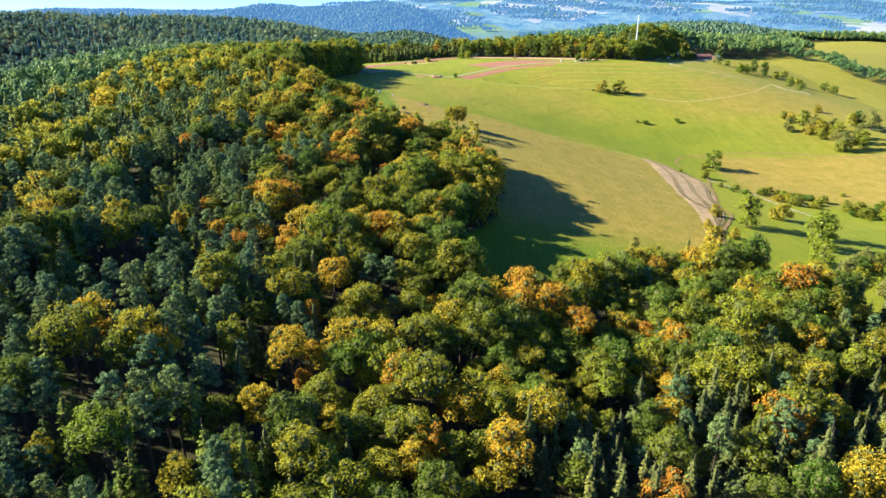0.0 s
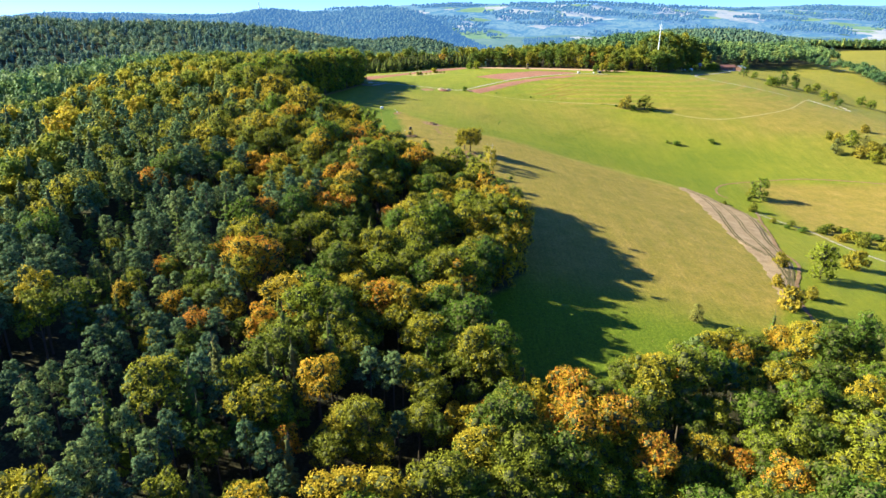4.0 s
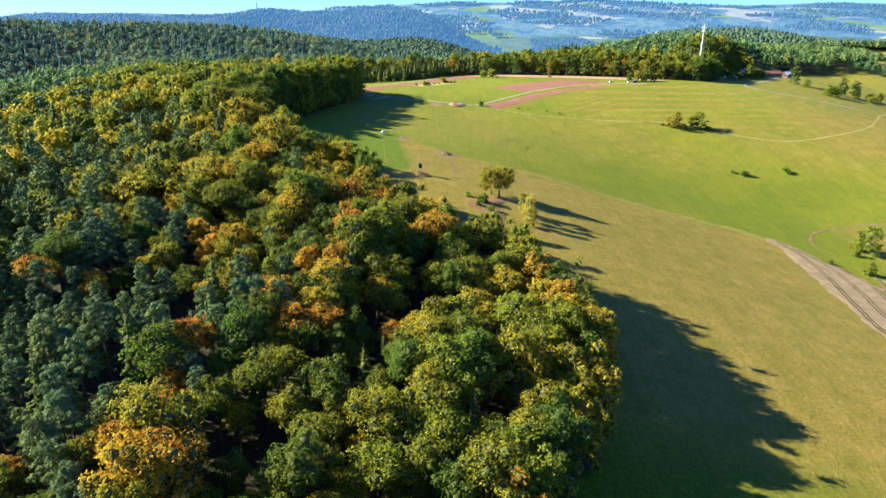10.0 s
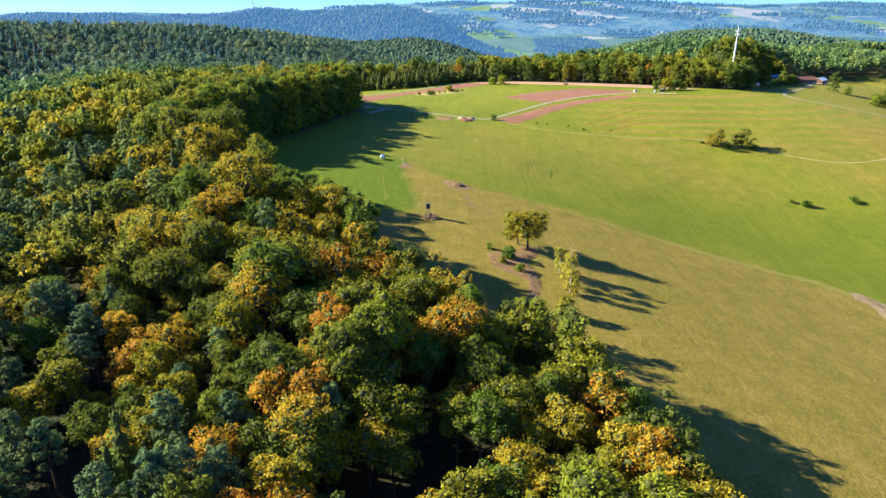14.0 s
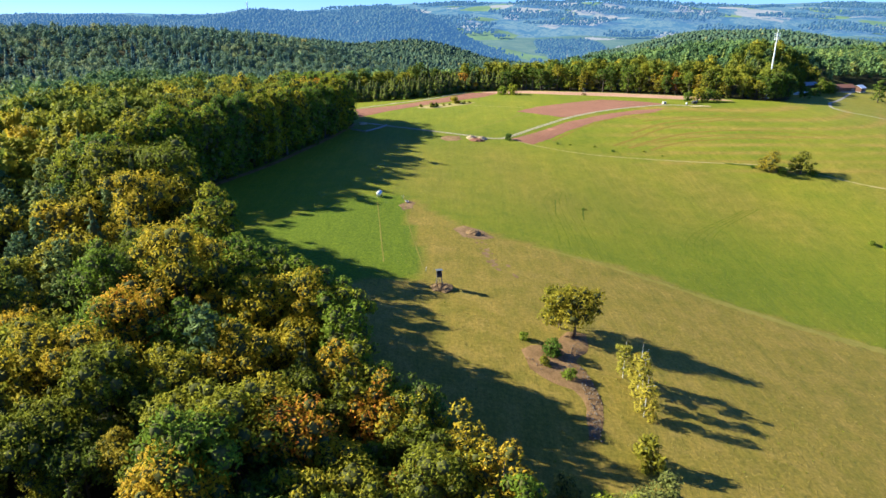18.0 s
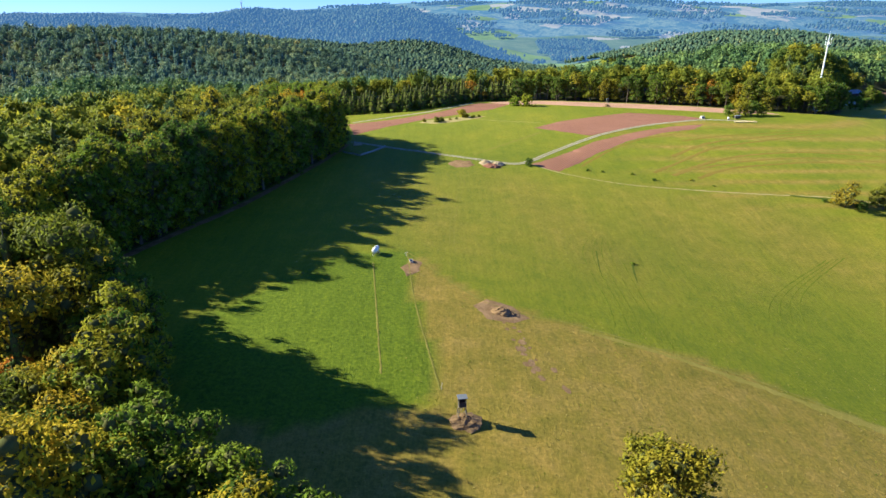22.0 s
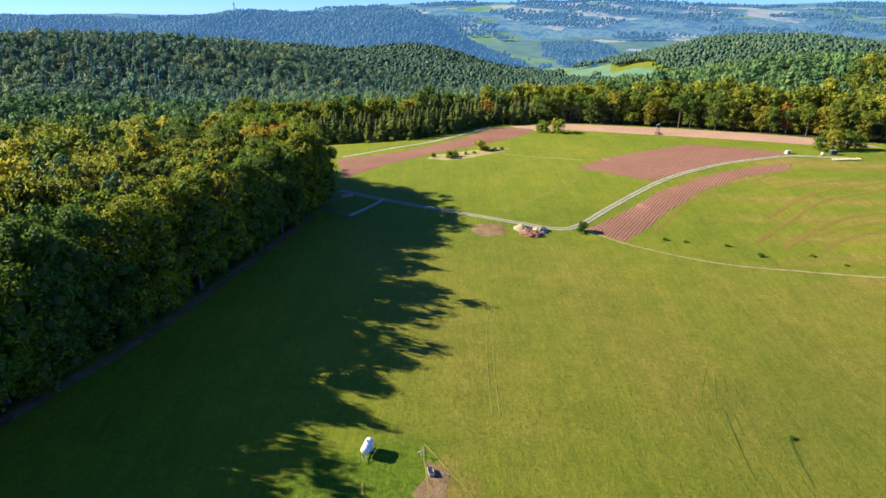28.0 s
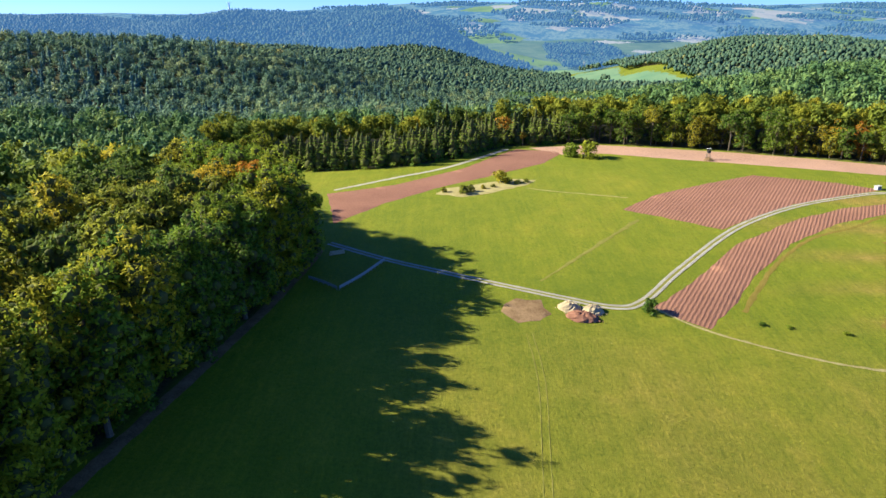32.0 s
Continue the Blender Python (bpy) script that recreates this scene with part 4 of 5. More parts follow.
spruce = Kind("spruce_tree", [spire_crown(s, 22.5, 6.4, 5, 1700, 0.42, 0.45, True, 0.85) for s in (41, 42, 43)], m_needle, 22, 0.26, 0, m_bark, "dark green spruce with a pointed top")
larch = Kind("larch_tree", [spire_crown(s, 20.5, 6.8, 6, 1700, 0.36, 0.1, True, 0.75) for s in (51, 52)], m_larch, 21, 0.24, 0, m_bark, "fresh green larch with a soft pointed crown")
birch = Kind("birch_tree", [broad_crown(s, 14, 4.8, 18, 18, 1000, 0.30, True, 0.3) for s in (61, 62)], m_birch, 12.5, 0.15, 4, m_birch_bark, "slender birch in pale yellow-green leaf")
field_tree = Kind("field_tree", [broad_crown(s, 12, 9.0, 11.6, 26, 2400, 0.30, True, 0.2) for s in (71, 72)], m_field_leaf, 9.5, 0.30, 6, m_bark, "olive-yellow tree with a short trunk on the stony bank")
hedge_tree = Kind("field_tree", [broad_crown(s, 12, 9.4, 14.0, 22, 1500, 0.35, True, 0.15) for s in (73, 74)], m_green, 9.5, 0.30, 6, m_bark, "round-crowned dark green tree with a short trunk in the grass")
bank_tree = Kind("bank_tree", [broad_crown(s, 12, 9.6, 13.5, 22, 1700, 0.33, True, 0.15) for s in (75, 76)], m_bush_leaf, 9.0, 0.28, 6, m_bark, "yellowing round tree over a dark hedge bank")
willow = Kind("willow_tree", [broad_crown(s, 11, 8.6, 12.5, 18, 1800, 0.32, True, 0.2) for s in (81, 82)], m_willow, 8, 0.30, 6, m_bark, "grey-green willow at the edge of the wood")
bush = Kind("bush", [broad_crown(s, 3.2, 3.8, 4.6, 12, 560, 0.26, True, 0.15) for s in (91, 92, 93)], m_green, 1.8, 0.08, 4, m_bark, "low rounded green bush in the grass", "bush")
gold_bush = Kind("autumn_bush", [broad_crown(s, 3.2, 3.8, 4.4, 12, 520, 0.27, True, 0.2) for s in (95, 96)], m_bush_leaf, 1.8, 0.08, 4, m_bark, "bush in yellowing autumn leaf", "bush")

hazel = Kind("hazel_bush", [broad_crown(s, 5.0, 5.0, 5.6, 12, 420, 0.34, True, 0.2) for s in (97, 98)], m_green, 3.0, 0.08, 5, m_bark, "dark green hazel bush under the wood's margin", "bush")
young_spruce = Kind("spruce_tree", [spire_crown(s, 13, 7.4, 0.4, 700, 0.50, 0.4, True, 0.80) for s in (44, 45)], m_larch, 12.4, 0.14, 0, m_bark, "young pointed spruce in a plantation below the track")

rs = np.random.RandomState(7)


def scatter(x0, x1, y0, y1, gap, jitter=0.36):
    xs, ys = np.meshgrid(np.arange(x0, x1, gap), np.arange(y0, y1, gap * 0.9))
    xs = xs + (np.arange(xs.shape[0])[:, None] % 2) * gap * 0.5
    xs = xs + rs.uniform(-jitter, jitter, xs.shape) * gap
    ys = ys + rs.uniform(-jitter, jitter, ys.shape) * gap
    return xs.ravel(), ys.ravel()


def conifer_share(x, y):
    """Where the needle trees stand: the western and southern stands, in drifts."""
    drift = np.sin(x / 37 + 2 * np.sin(y / 61)) * np.sin(y / 43 + 1.0)
    west = np.where(y < 300, smooth(-30, -78, x + 0.25 * (y - 200)), smooth(-80, -150, x + 0.10 * (y - 300))) * smooth(600, 400, y)
    south = smooth(175, 110, y) * smooth(-5, 35, x)
    beyond = smooth(880, 960, y) * smooth(120, -60, x)
    return np.clip(0.10 + 0.62 * west + 0.62 * south + 0.28 * drift + 0.22 * beyond, 0.03, 0.9)


def hue(x, y):
    """Drifts of earlier and later autumn colour."""
    d = np.sin(x / 29 + 1.7 * np.sin(y / 47)) * np.sin(y / 33 - x / 70)
    warm = smooth(560, 420, y) * smooth(-170, -90, x)
    later = np.maximum(0.50 * smooth(440, 540, y), smooth(700, 860, y)) * (1 - 0.75 * smooth(920, 1020, y))
    return np.clip(0.36 + 0.16 * d + 0.10 * warm - 0.12 * later + rs.normal(0, 0.17, np.shape(x)) * (1 - 0.25 * later), 0.02, 0.99)


# the stand along the margin and the front of the wood, tree by tree
tx, ty = scatter(-240, 200, 60, 760, 6.6)
ok = inside(WOOD_W, tx, ty)
tx, ty = tx[ok], ty[ok]
rim = line_dist(EDGE_W, tx, ty)
rim_s = line_dist(EDGE_S, tx, ty)
fill_x, fill_y = scatter(-180, 40, 195, 745, 5.6)
ok = inside(WOOD_W, fill_x, fill_y) & (line_dist(EDGE_W, fill_x, fill_y) < 9)
keep = rim > 9
tx, ty = np.concatenate([tx[keep], fill_x[ok]]), np.concatenate([ty[keep], fill_y[ok]])
rim, rim_s = line_dist(EDGE_W, tx, ty), line_dist(EDGE_S, tx, ty)
single = ((rim < 21) & (ty < 745)) | ((rim_s < 30) & (tx < 150)) | ((ty > 96) & (ty < 200) & (tx > -62) & (tx < 105)) | ((tx > -128 + 0.12 * (ty - 300)) & (ty > 90) & (ty < 720))
pc = conifer_share(tx, ty)
roll = rs.uniform(0, 1, len(tx))
hues = hue(tx, ty)


def grown(y):
    """The northern stand is older and taller."""
    return 0.98 + 0.28 * float(smooth(400, 540, np.array(y)))


rest = ~single
for i in np.nonzero(single)[0]:
    x, y = float(tx[i]), float(ty[i])
    glade = math.sin(x / 8.5 + 1.9 * math.sin(y / 11)) * math.sin(y / 7.3 - x / 31)
    if glade > 0.52 and rim[i] > 9 and rim_s[i] > 8 and y < 330 and x < 25:
        continue
    if rim[i] < 8.0 and (y > 330 or rs.uniform() < 0.8):
        k = (margin_oak if margin_oak.count < 298 else ridge_oak) if hues[i] < (0.42 if y < 385 else 0.66) else margin_beech
    elif roll[i] < pc[i]:
        k = ((spruce, spruce, spruce, pine) if x > 5 and y < 210 else (pine, pine, pine, larch) if x < -60 else (larch, pine, larch, spruce))[int(rs.randint(0, 4))]
    else:
        k = maple if hues[i] > 0.80 else ((beech, hornbeam, cherry)[int(rs.randint(0, 3))] if hues[i] > 0.30 else (oak, linden)[int(rs.randint(0, 2))])
    if k.count >= 298:
        rest[i] = True
        continue
    s = (float(rs.uniform(0.92, 1.10)) if rim[i] < 9 else (float(rs.uniform(0.86, 1.10)) if k in (pine, spruce, larch) else float(rs.uniform(0.74, 1.20))) * (1 + 0.15 * math.sin(x / 13 + 2 * math.sin(y / 19)))) * 0.96 * grown(y) * ((1.29 if y < 615 else 1.23) if rim[i] < 8.5 and y > 480 else 0.82 if y > 500 else 1.05 if rim[i] < 8.5 else 1.0)
    if rim[i] < 22 and x < -35 and 385 < y < 475:      # a taller group at the corner
        s *= 1.22
    k.plant(x, y, s, float(rs.uniform(0.92, 1.12)), float(rs.uniform(0, 6.28)))


c = curve_line([p for p in EDGE_W if p[1] > 340], 1.0)
for k in range(5, len(c) - 8, 6):
    t = c[k + 1] - c[k - 1]
    x, y = c[k] + np.array([-t[1], t[0]]) / np.hypot(*t) * rs.uniform(0.0, 3.0) + rs.uniform(-1, 1, 2)
    hazel.plant(float(x), float(y), float(rs.uniform(0.7, 1.25)), 1.0, k * 1.7, "hazels along the margin")


# the deeper woods, joined
def low_set(tier):
    if tier == "close":
        return ([broad_crown(s, 21, 10.6, 11, 26, 1000, 0.46) for s in (141, 142, 143, 144, 145)],
                [spire_crown(151, 22.5, 7.6, 8, 520, 0.70, 0.4, True, 0.8), pine_crown(152, 22, 600, 0.54), pine_crown(153, 21, 600, 0.54), pine_crown(154, 20, 600, 0.54)])
    if tier == "mid":
        return ([(*broad_crown(s, 21, 11.0, 11, 11, 320, 0.85)[:2], 0) for s in (101, 102, 103, 104)],
                [spire_crown(111, 22.5, 8.4, 9, 220, 1.0, 0.4, True, 0.75), pine_crown(112, 21.5, 240, 0.86), pine_crown(113, 20.5, 240, 0.86)])
    if tier == "back":
        return ([(*broad_crown(s, 20, 12.0, 11, 5, 74, 1.25, True)[:2], 0) for s in (121, 122, 123, 126)], [(*spire_crown(s, h, 8.8, 8, 64, 1.15, 0.3, True, 0.75)[:2], 0) for s, h in ((124, 21.5), (125, 20))])
    rg = np.random.RandomState(5)
    return ([(*ball((0, 0, 13), r, rg, rows, seg, 0.3), 0) for r, rows, seg in (((5.0, 5.0, 5.2), 3, 5), ((5.4, 4.6, 5.4), 3, 5), ((4.6, 5.3, 5.0), 2, 5), ((4.6, 5.6, 5.2), 3, 4))],
            [(*ball((0, 0, 12), r, rg, 2, seg, 0.25), 0) for r, seg in (((3.8, 3.8, 7.2), 5), ((4.1, 3.5, 7.0), 4))])


def wood_mesh(name, forms, x, y, tint, mat, label, lo=0.72, hi=1.22):
    vs, fs, ts, ms, k = [], [], [], [], 0
    which = rs.randint(0, len(forms), len(x))
    for j, (v, f, inner) in enumerate(forms):
        sel = np.nonzero(which == j)[0]
        if not len(sel):
            continue
        a = rs.uniform(0, 2 * math.pi, len(sel))
        s = rs.uniform(lo, hi, len(sel)) * (0.98 + 0.25 * smooth(400, 540, y[sel]) * smooth(820, 740, y[sel]))
        tall = s * rs.uniform(0.9, 1.12, len(sel))
        c, sn = np.cos(a)[:, None], np.sin(a)[:, None]
        px = (v[None, :, 0] * c - v[None, :, 1] * sn) * s[:, None] + x[sel][:, None]
        py = (v[None, :, 0] * sn + v[None, :, 1] * c) * s[:, None] + y[sel][:, None]
        pz = v[None, :, 2] * tall[:, None] + ground_z(x[sel], y[sel])[:, None] - 0.3
        vs.append(np.stack([px, py, pz], -1).reshape(-1, 3))
        fs.append((f[None] + (np.arange(len(sel)) * len(v))[:, None, None]).reshape(-1, 3) + k)
        ts.append(np.repeat(tint[sel], len(v)))
        ms.append(np.tile(np.r_[np.zeros(len(f) - inner, np.int32), np.ones(inner, np.int32)], len(sel)))
        k += len(sel) * len(v)
    if not vs:
        return
    me = fast_mesh(name, np.concatenate(vs), np.concatenate(fs), mat)
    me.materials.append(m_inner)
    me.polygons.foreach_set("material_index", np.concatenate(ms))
    me.attributes.new("tint", "FLOAT", "POINT").data.foreach_set("value", np.concatenate(ts).astype(np.float32))
    tagged(new(name, me), label, "wood", kind="stuff")


def grow(x, y, tier, where, mats=(None, None)):
    share = conifer_share(x, y)
    con = rs.uniform(0, 1, len(x)) < share
    b, c = low_set(tier)
    wood_mesh("broadleaf_wood", b, x[~con], y[~con], hue(x[~con], y[~con]), mats[0] or m_autumn_wood, "broadleaf wood in autumn green and gold " + where)
    wood_mesh("conifer_wood", c, x[con], y[con], rs.uniform(0, 1, con.sum()), mats[1] or m_needle_wood, "dark conifers standing in the wood " + where)


deep = rest & (tx < -165 + 0.02 * (ty - 300))
grow(tx[deep], ty[deep], "mid", "deeper in the hill's wood")
rest &= ~deep
grow(tx[rest], ty[rest], "close", "behind its margin")
ax, ay = scatter(-180, 340, 765, 960, 7.2)
ok = inside(WOOD_N, ax, ay) & (line_dist(EDGE_N, ax, ay) < 46) & (np.hypot(ax - 228.6, ay - 790.7) > 3.5)
young = (line_dist(EDGE_N, ax, ay) < 30) & (ax > -135) & (ax < 25)
nx_, ny_ = ax[ok & ~young], ay[ok & ~young]
sx_, sy_ = scatter(-135, 25, 800, 900, 6.3)
sel = inside(WOOD_N, sx_, sy_) & (line_dist(EDGE_N, sx_, sy_) < 30)
for x, y in zip(sx_[sel][:290], sy_[sel][:290]):
    young_spruce.plant(float(x), float(y), float(rs.uniform(0.95, 1.55)), 1.0, float(rs.uniform(0, 6.28)), "young spruces below the track")
front = line_dist(EDGE_N, nx_, ny_) < 12
grow(nx_[~front], ny_[~front], "mid", "above the harrowed field")
for x, y in zip(nx_[front], ny_[front]):
    pick = [k for k in (ridge_oak, ridge_oak, ridge_oak, linden, margin_beech, ridge_oak, pine, oak) if k.count < 298]
    k = pick[int(rs.randint(0, len(pick)))]
    k.plant(float(x), float(y), float(rs.uniform(0.72, 1.08)), float(rs.uniform(0.9, 1.1)), float(rs.uniform(0, 6.28)), "trees along the harrowed field")
bx, by = scatter(-1100, 1150, 40, 1560, 9.4, 0.42)
wide = np.abs(bx + 20) < 60 + 0.76 * by
ok = in_wood(bx, by) & wide & ~((bx > -240) & (bx < 200) & (by > 60) & (by < 760) & inside(WOOD_W, bx, by)) & ~((line_dist(EDGE_N, bx, by) < 46) & (bx > -180) & (bx < 340))
bx, by = bx[ok], by[ok]
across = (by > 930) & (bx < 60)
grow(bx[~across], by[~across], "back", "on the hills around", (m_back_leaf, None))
grow(bx[across], by[across], "back", "on the hill across the valley", (m_valley_leaf_haze, m_valley_needle_haze))

# far woods on the hills that close the view
ax, ay = scatter(-1400, 1500, 1560, 2200, 7.6, 0.45)
fx, fy = scatter(-2100, 1800, 2200, 3150, 9.5, 0.45)
fx, fy = np.concatenate([ax, fx]), np.concatenate([ay, fy])
MEADOWS = [[(130, 2960), (190, 2860), (290, 2640), (330, 2500), (250, 2440), (170, 2620), (110, 2820)], [(270, 2420), (330, 2330), (350, 2180), (290, 2160), (230, 2300)],
           [(300, 2150), (380, 2090), (350, 1900), (270, 1960), (240, 2060)], [(330, 2800), (460, 2760), (480, 2620), (380, 2640)], [(420, 2560), (520, 2520), (520, 2400), (410, 2420)],
           [(318, 1960), (392, 1900), (436, 1720), (395, 1650), (340, 1700), (312, 1850)]]
clear = np.zeros(len(fx), bool)
for p in MEADOWS:
    clear |= inside(p, fx, fy)
clear |= (fy > 2650) & (fx > 60) & (np.sin(fx / 95) * np.sin(fy / 140) > -0.25)
dale = np.abs(fx - 322 + 0.2 * (fy - 2000)) < 85 - 40 * smooth(2000, 1650, fy)
clear |= dale & (fy > 1700) & (np.sin(fx / 23) * np.sin(fy / 37) < 0.45)
ok = (np.abs(fx) < 150 + 0.74 * fy) & ~clear
fx, fy = fx[ok], fy[ok]
m_far_leaf_haze = foliage("far_leaves_haze", [(0.0, (0.026, 0.052, 0.032)), (0.5, (0.040, 0.066, 0.036)), (0.85, (0.058, 0.078, 0.038)), (1.0, (0.09, 0.085, 0.04))], "tint", 0.1, 0.28)
# far leaves glow faintly blue, painting the air's haze over them
for m in (m_far_leaf_haze,):
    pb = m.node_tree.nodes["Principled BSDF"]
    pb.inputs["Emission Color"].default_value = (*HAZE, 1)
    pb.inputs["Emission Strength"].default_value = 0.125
b_, c_ = low_set("far")
near_ = fy < 2200
wood_mesh("hill_wood", b_ + c_, fx[near_], fy[near_], np.clip(rs.normal(0.38, 0.24, near_.sum()), 0, 1), m_hill_leaf_haze, "dark mixed woods on the next hills", 0.7, 1.05)
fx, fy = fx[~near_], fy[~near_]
wood_mesh("far_wood", b_ + c_, fx, fy, np.clip(rs.normal(0.42, 0.24, len(fx)), 0, 1), m_far_leaf_haze, "woods on distant hills, blue with painted haze", 0.85, 1.3)
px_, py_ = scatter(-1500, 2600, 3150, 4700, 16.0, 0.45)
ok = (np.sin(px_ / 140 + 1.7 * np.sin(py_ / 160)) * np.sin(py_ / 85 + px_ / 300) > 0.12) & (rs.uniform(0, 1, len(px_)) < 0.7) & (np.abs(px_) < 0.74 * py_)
wood_mesh("plain_wood", b_[:2], px_[ok], py_[ok], np.clip(rs.normal(0.45, 0.24, ok.sum()), 0, 1), m_far_leaf_haze, "copses in the far plain, blue with painted haze", 0.8, 1.5)
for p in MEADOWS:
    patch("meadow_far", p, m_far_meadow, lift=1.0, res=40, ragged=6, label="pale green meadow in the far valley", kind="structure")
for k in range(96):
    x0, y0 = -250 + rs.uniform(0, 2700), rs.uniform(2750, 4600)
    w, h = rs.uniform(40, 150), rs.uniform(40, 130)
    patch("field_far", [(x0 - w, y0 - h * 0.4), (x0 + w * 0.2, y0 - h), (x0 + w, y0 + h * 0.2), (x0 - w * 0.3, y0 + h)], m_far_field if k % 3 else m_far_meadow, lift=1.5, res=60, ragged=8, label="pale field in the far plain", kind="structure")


# ---------------------------------------------------------------- single trees and bushes of the fields
def group_plant(kind, pts, group, label=""):
    for x, y, s, t in pts:
        kind.plant(x, y, s, t, float(rs.uniform(0, 6.28)), group, label)


group_plant(field_tree, [(9.5, 428, 1.3, 1.0), (6.3, 432, 1.15, 1.0)], "trees on the stony bank")
group_plant(birch, [(19, 396, 1.0, 0.85), (19.8, 401.5, 1.0, 0.85), (20.8, 407, 1.1, 0.88), (18.2, 411, 0.95, 0.85)], "birches beside the bank")
group_plant(bush, [(1.5, 417, 1.45, 1.0), (-4.5, 423, 0.75, 0.9), (4.5, 407, 0.95, 1.0)], "bushes on the stony bank")
group_plant(gold_bush, [(-0.5, 412, 0.85, 0.8)], "bushes on the stony bank")
group_plant(gold_bush, [(15.5, 380, 1.7, 1.1)], "", "yellow-green bush beside the willow")
group_plant(willow, [(6, 360, 1.0, 1.0), (13, 365, 0.95, 1.0), (-4, 366, 0.7, 1.0)], "willows at the wood's corner")
group_plant(willow, [(82, 255, 0.62, 1.0)], "", "small grey-green tree at the pasture's edge")
group_plant(bush, [(171, 541, 1.6, 0.75), (165, 544, 0.9, 0.7), (200, 547, 1.5, 0.8)], "lone bushes on the slope")
group_plant(bank_tree, [(150, 615, 1.15, 0.88), (166, 613, 1.2, 0.88)], "pair of trees on the bank", "yellowing round tree over a dark hedge bank")
group_plant(bush, [(157, 614, 1.5, 0.9), (143, 620, 0.7, 0.7), (173, 612, 1.3, 0.8)], "pair of trees on the bank")
group_plant(hedge_tree, [(193, 446, 1.25, 1.0), (155, 308, 1.45, 1.0), (180, 286, 1.5, 1.05), (190, 300, 1.3, 1.0), (168, 262, 1.1, 1.0)], "round trees by the gully")
group_plant(gold_bush, [(189, 449, 1.6, 1.1), (184, 440, 1.0, 1.0), (162, 425, 0.8, 0.8), (143, 318, 1.6, 1.2), (138, 285, 1.5, 1.0), (123, 272, 2.7, 1.1), (129, 292, 1.6, 1.0), (183, 330, 2.8, 1.0), (176, 418, 1.6, 1.1)], "bushes along the gully")
group_plant(bush, [(36.5, 549, 0.5, 0.5), (41, 649, 0.5, 0.6), (48, 648, 0.45, 0.6), (62, 646, 0.55, 0.6), (71, 639, 0.6, 0.6), (89, 640, 0.5, 0.6), (98, 634, 0.4, 0.6), (12.5, 654, 1.15, 1.1)], "small bushes in the meadow", "small dark bush in the meadow grass")
group_plant(gold_bush, [(-35, 757, 1.3, 0.9), (-32, 759, 1.0, 1.0), (-43, 760, 0.8, 0.9), (-26, 763, 0.7, 0.8), (-11, 769, 0.8, 0.8), (-7, 771, 0.7, 0.8), (-22, 765, 0.6, 0.8)], "shrubs in the straw-coloured strip")
group_plant(bush, [(-18, 772, 1.9, 1.1)], "shrubs in the straw-coloured strip")
group_plant(bush, [(22, 822, 2.5, 1.0), (31, 818, 2.9, 1.0)], "two round bushes on the meadow")
group_plant(hedge_tree, [(154, 757, 0.8, 0.9), (162, 759, 1.0, 0.95), (170, 760, 0.95, 0.9), (177, 760, 0.7, 0.9)], "broad thicket behind the logs", "spreading dark olive tree in a thicket behind logs")
group_plant(maple, [(2, 858, 0.55, 0.9)], "", "small maple in orange leaf before the wood")
group_plant(beech, [(-9, 862, 0.8, 1.0)], "", "yellow-green beech before the wood")
vx = [(299, 549, 1.0), (303, 540, 1.2), (309, 533, 1.1), (312, 524, 1.3), (318, 514, 1.2), (309, 486, 1.4), (330, 500, 1.3), (345, 540, 1.1), (356, 530, 1.5), (295, 556, 0.8), (316, 560, 0.6), (286, 528, 1.1), (299, 522, 1.0), (304, 510, 0.9), (311, 500, 1.1), (306, 484, 1.1), (352, 543, 1.2), (334, 510, 1.1), (335, 576, 0.8), (325, 488, 1.0), (322, 528, 1.0)]
for i, (x, y, s) in enumerate(vx):
    (hedge_tree if i % 3 == 1 else (gold_bush if i % 3 == 0 else willow)).plant(x, y, s * (2.4 if i % 3 == 0 else 0.95), 1.0, i * 1.3, "thicket along the hollow")
for x, y in zip(*scatter(160, 330, 185, 330, 10.0)):
    if y < 250 + 0.42 * (x - 150) and not in_wood(x, y) and x > 172 and rs.uniform() < 0.85:
        k = (hedge_tree, gold_bush, willow, oak, bush)[int(rs.randint(0, 5))]
        k.plant(float(x), float(y), float(rs.uniform(0.6, 1.0)) * (2.0 if k in (gold_bush, bush) else 1.0 if k is not oak else 0.65), 1.0, float(rs.uniform(0, 6.28)), "trees in the valley bottom")
for x, y in zip(*scatter(180, 310, 325, 400, 8.0)):
    if abs(y - 398 + 0.62 * (x - 190)) < 17 and rs.uniform() < 0.8 or rs.uniform() < 0.06:
        (gold_bush, bush)[int(rs.randint(0, 2))].plant(float(x), float(y), float(rs.uniform(0.9, 2.1)), 0.85, float(rs.uniform(0, 6.28)), "bushes on the dry slope")
for line, n in (([(345, 905), (300, 850), (262, 800)], 5), ([(350, 840), (372, 812), (398, 778), (412, 745)], 8), ([(350, 775), (364, 778)], 4), ([(316, 864), (329, 881)], 5), ([(395, 800), (420, 805)], 3), ([(375, 715), (392, 700)], 2), ([(440, 760), (455, 752)], 2)):
    c = curve_line(line, 3.0)
    for k in range(n):
        x, y = c[int((k + 0.5) / n * (len(c) - 1))] + rs.uniform(-5, 5, 2)
        (hedge_tree, margin_oak, hedge_tree, hedge_tree)[int(rs.randint(0, 4))].plant(float(x), float(y), float(rs.uniform(0.75, 1.1)), 0.9, float(rs.uniform(0, 6.28)), "hedgerow trees by the farm")
hx, hy = scatter(480, 760, 780, 1100, 8.0)
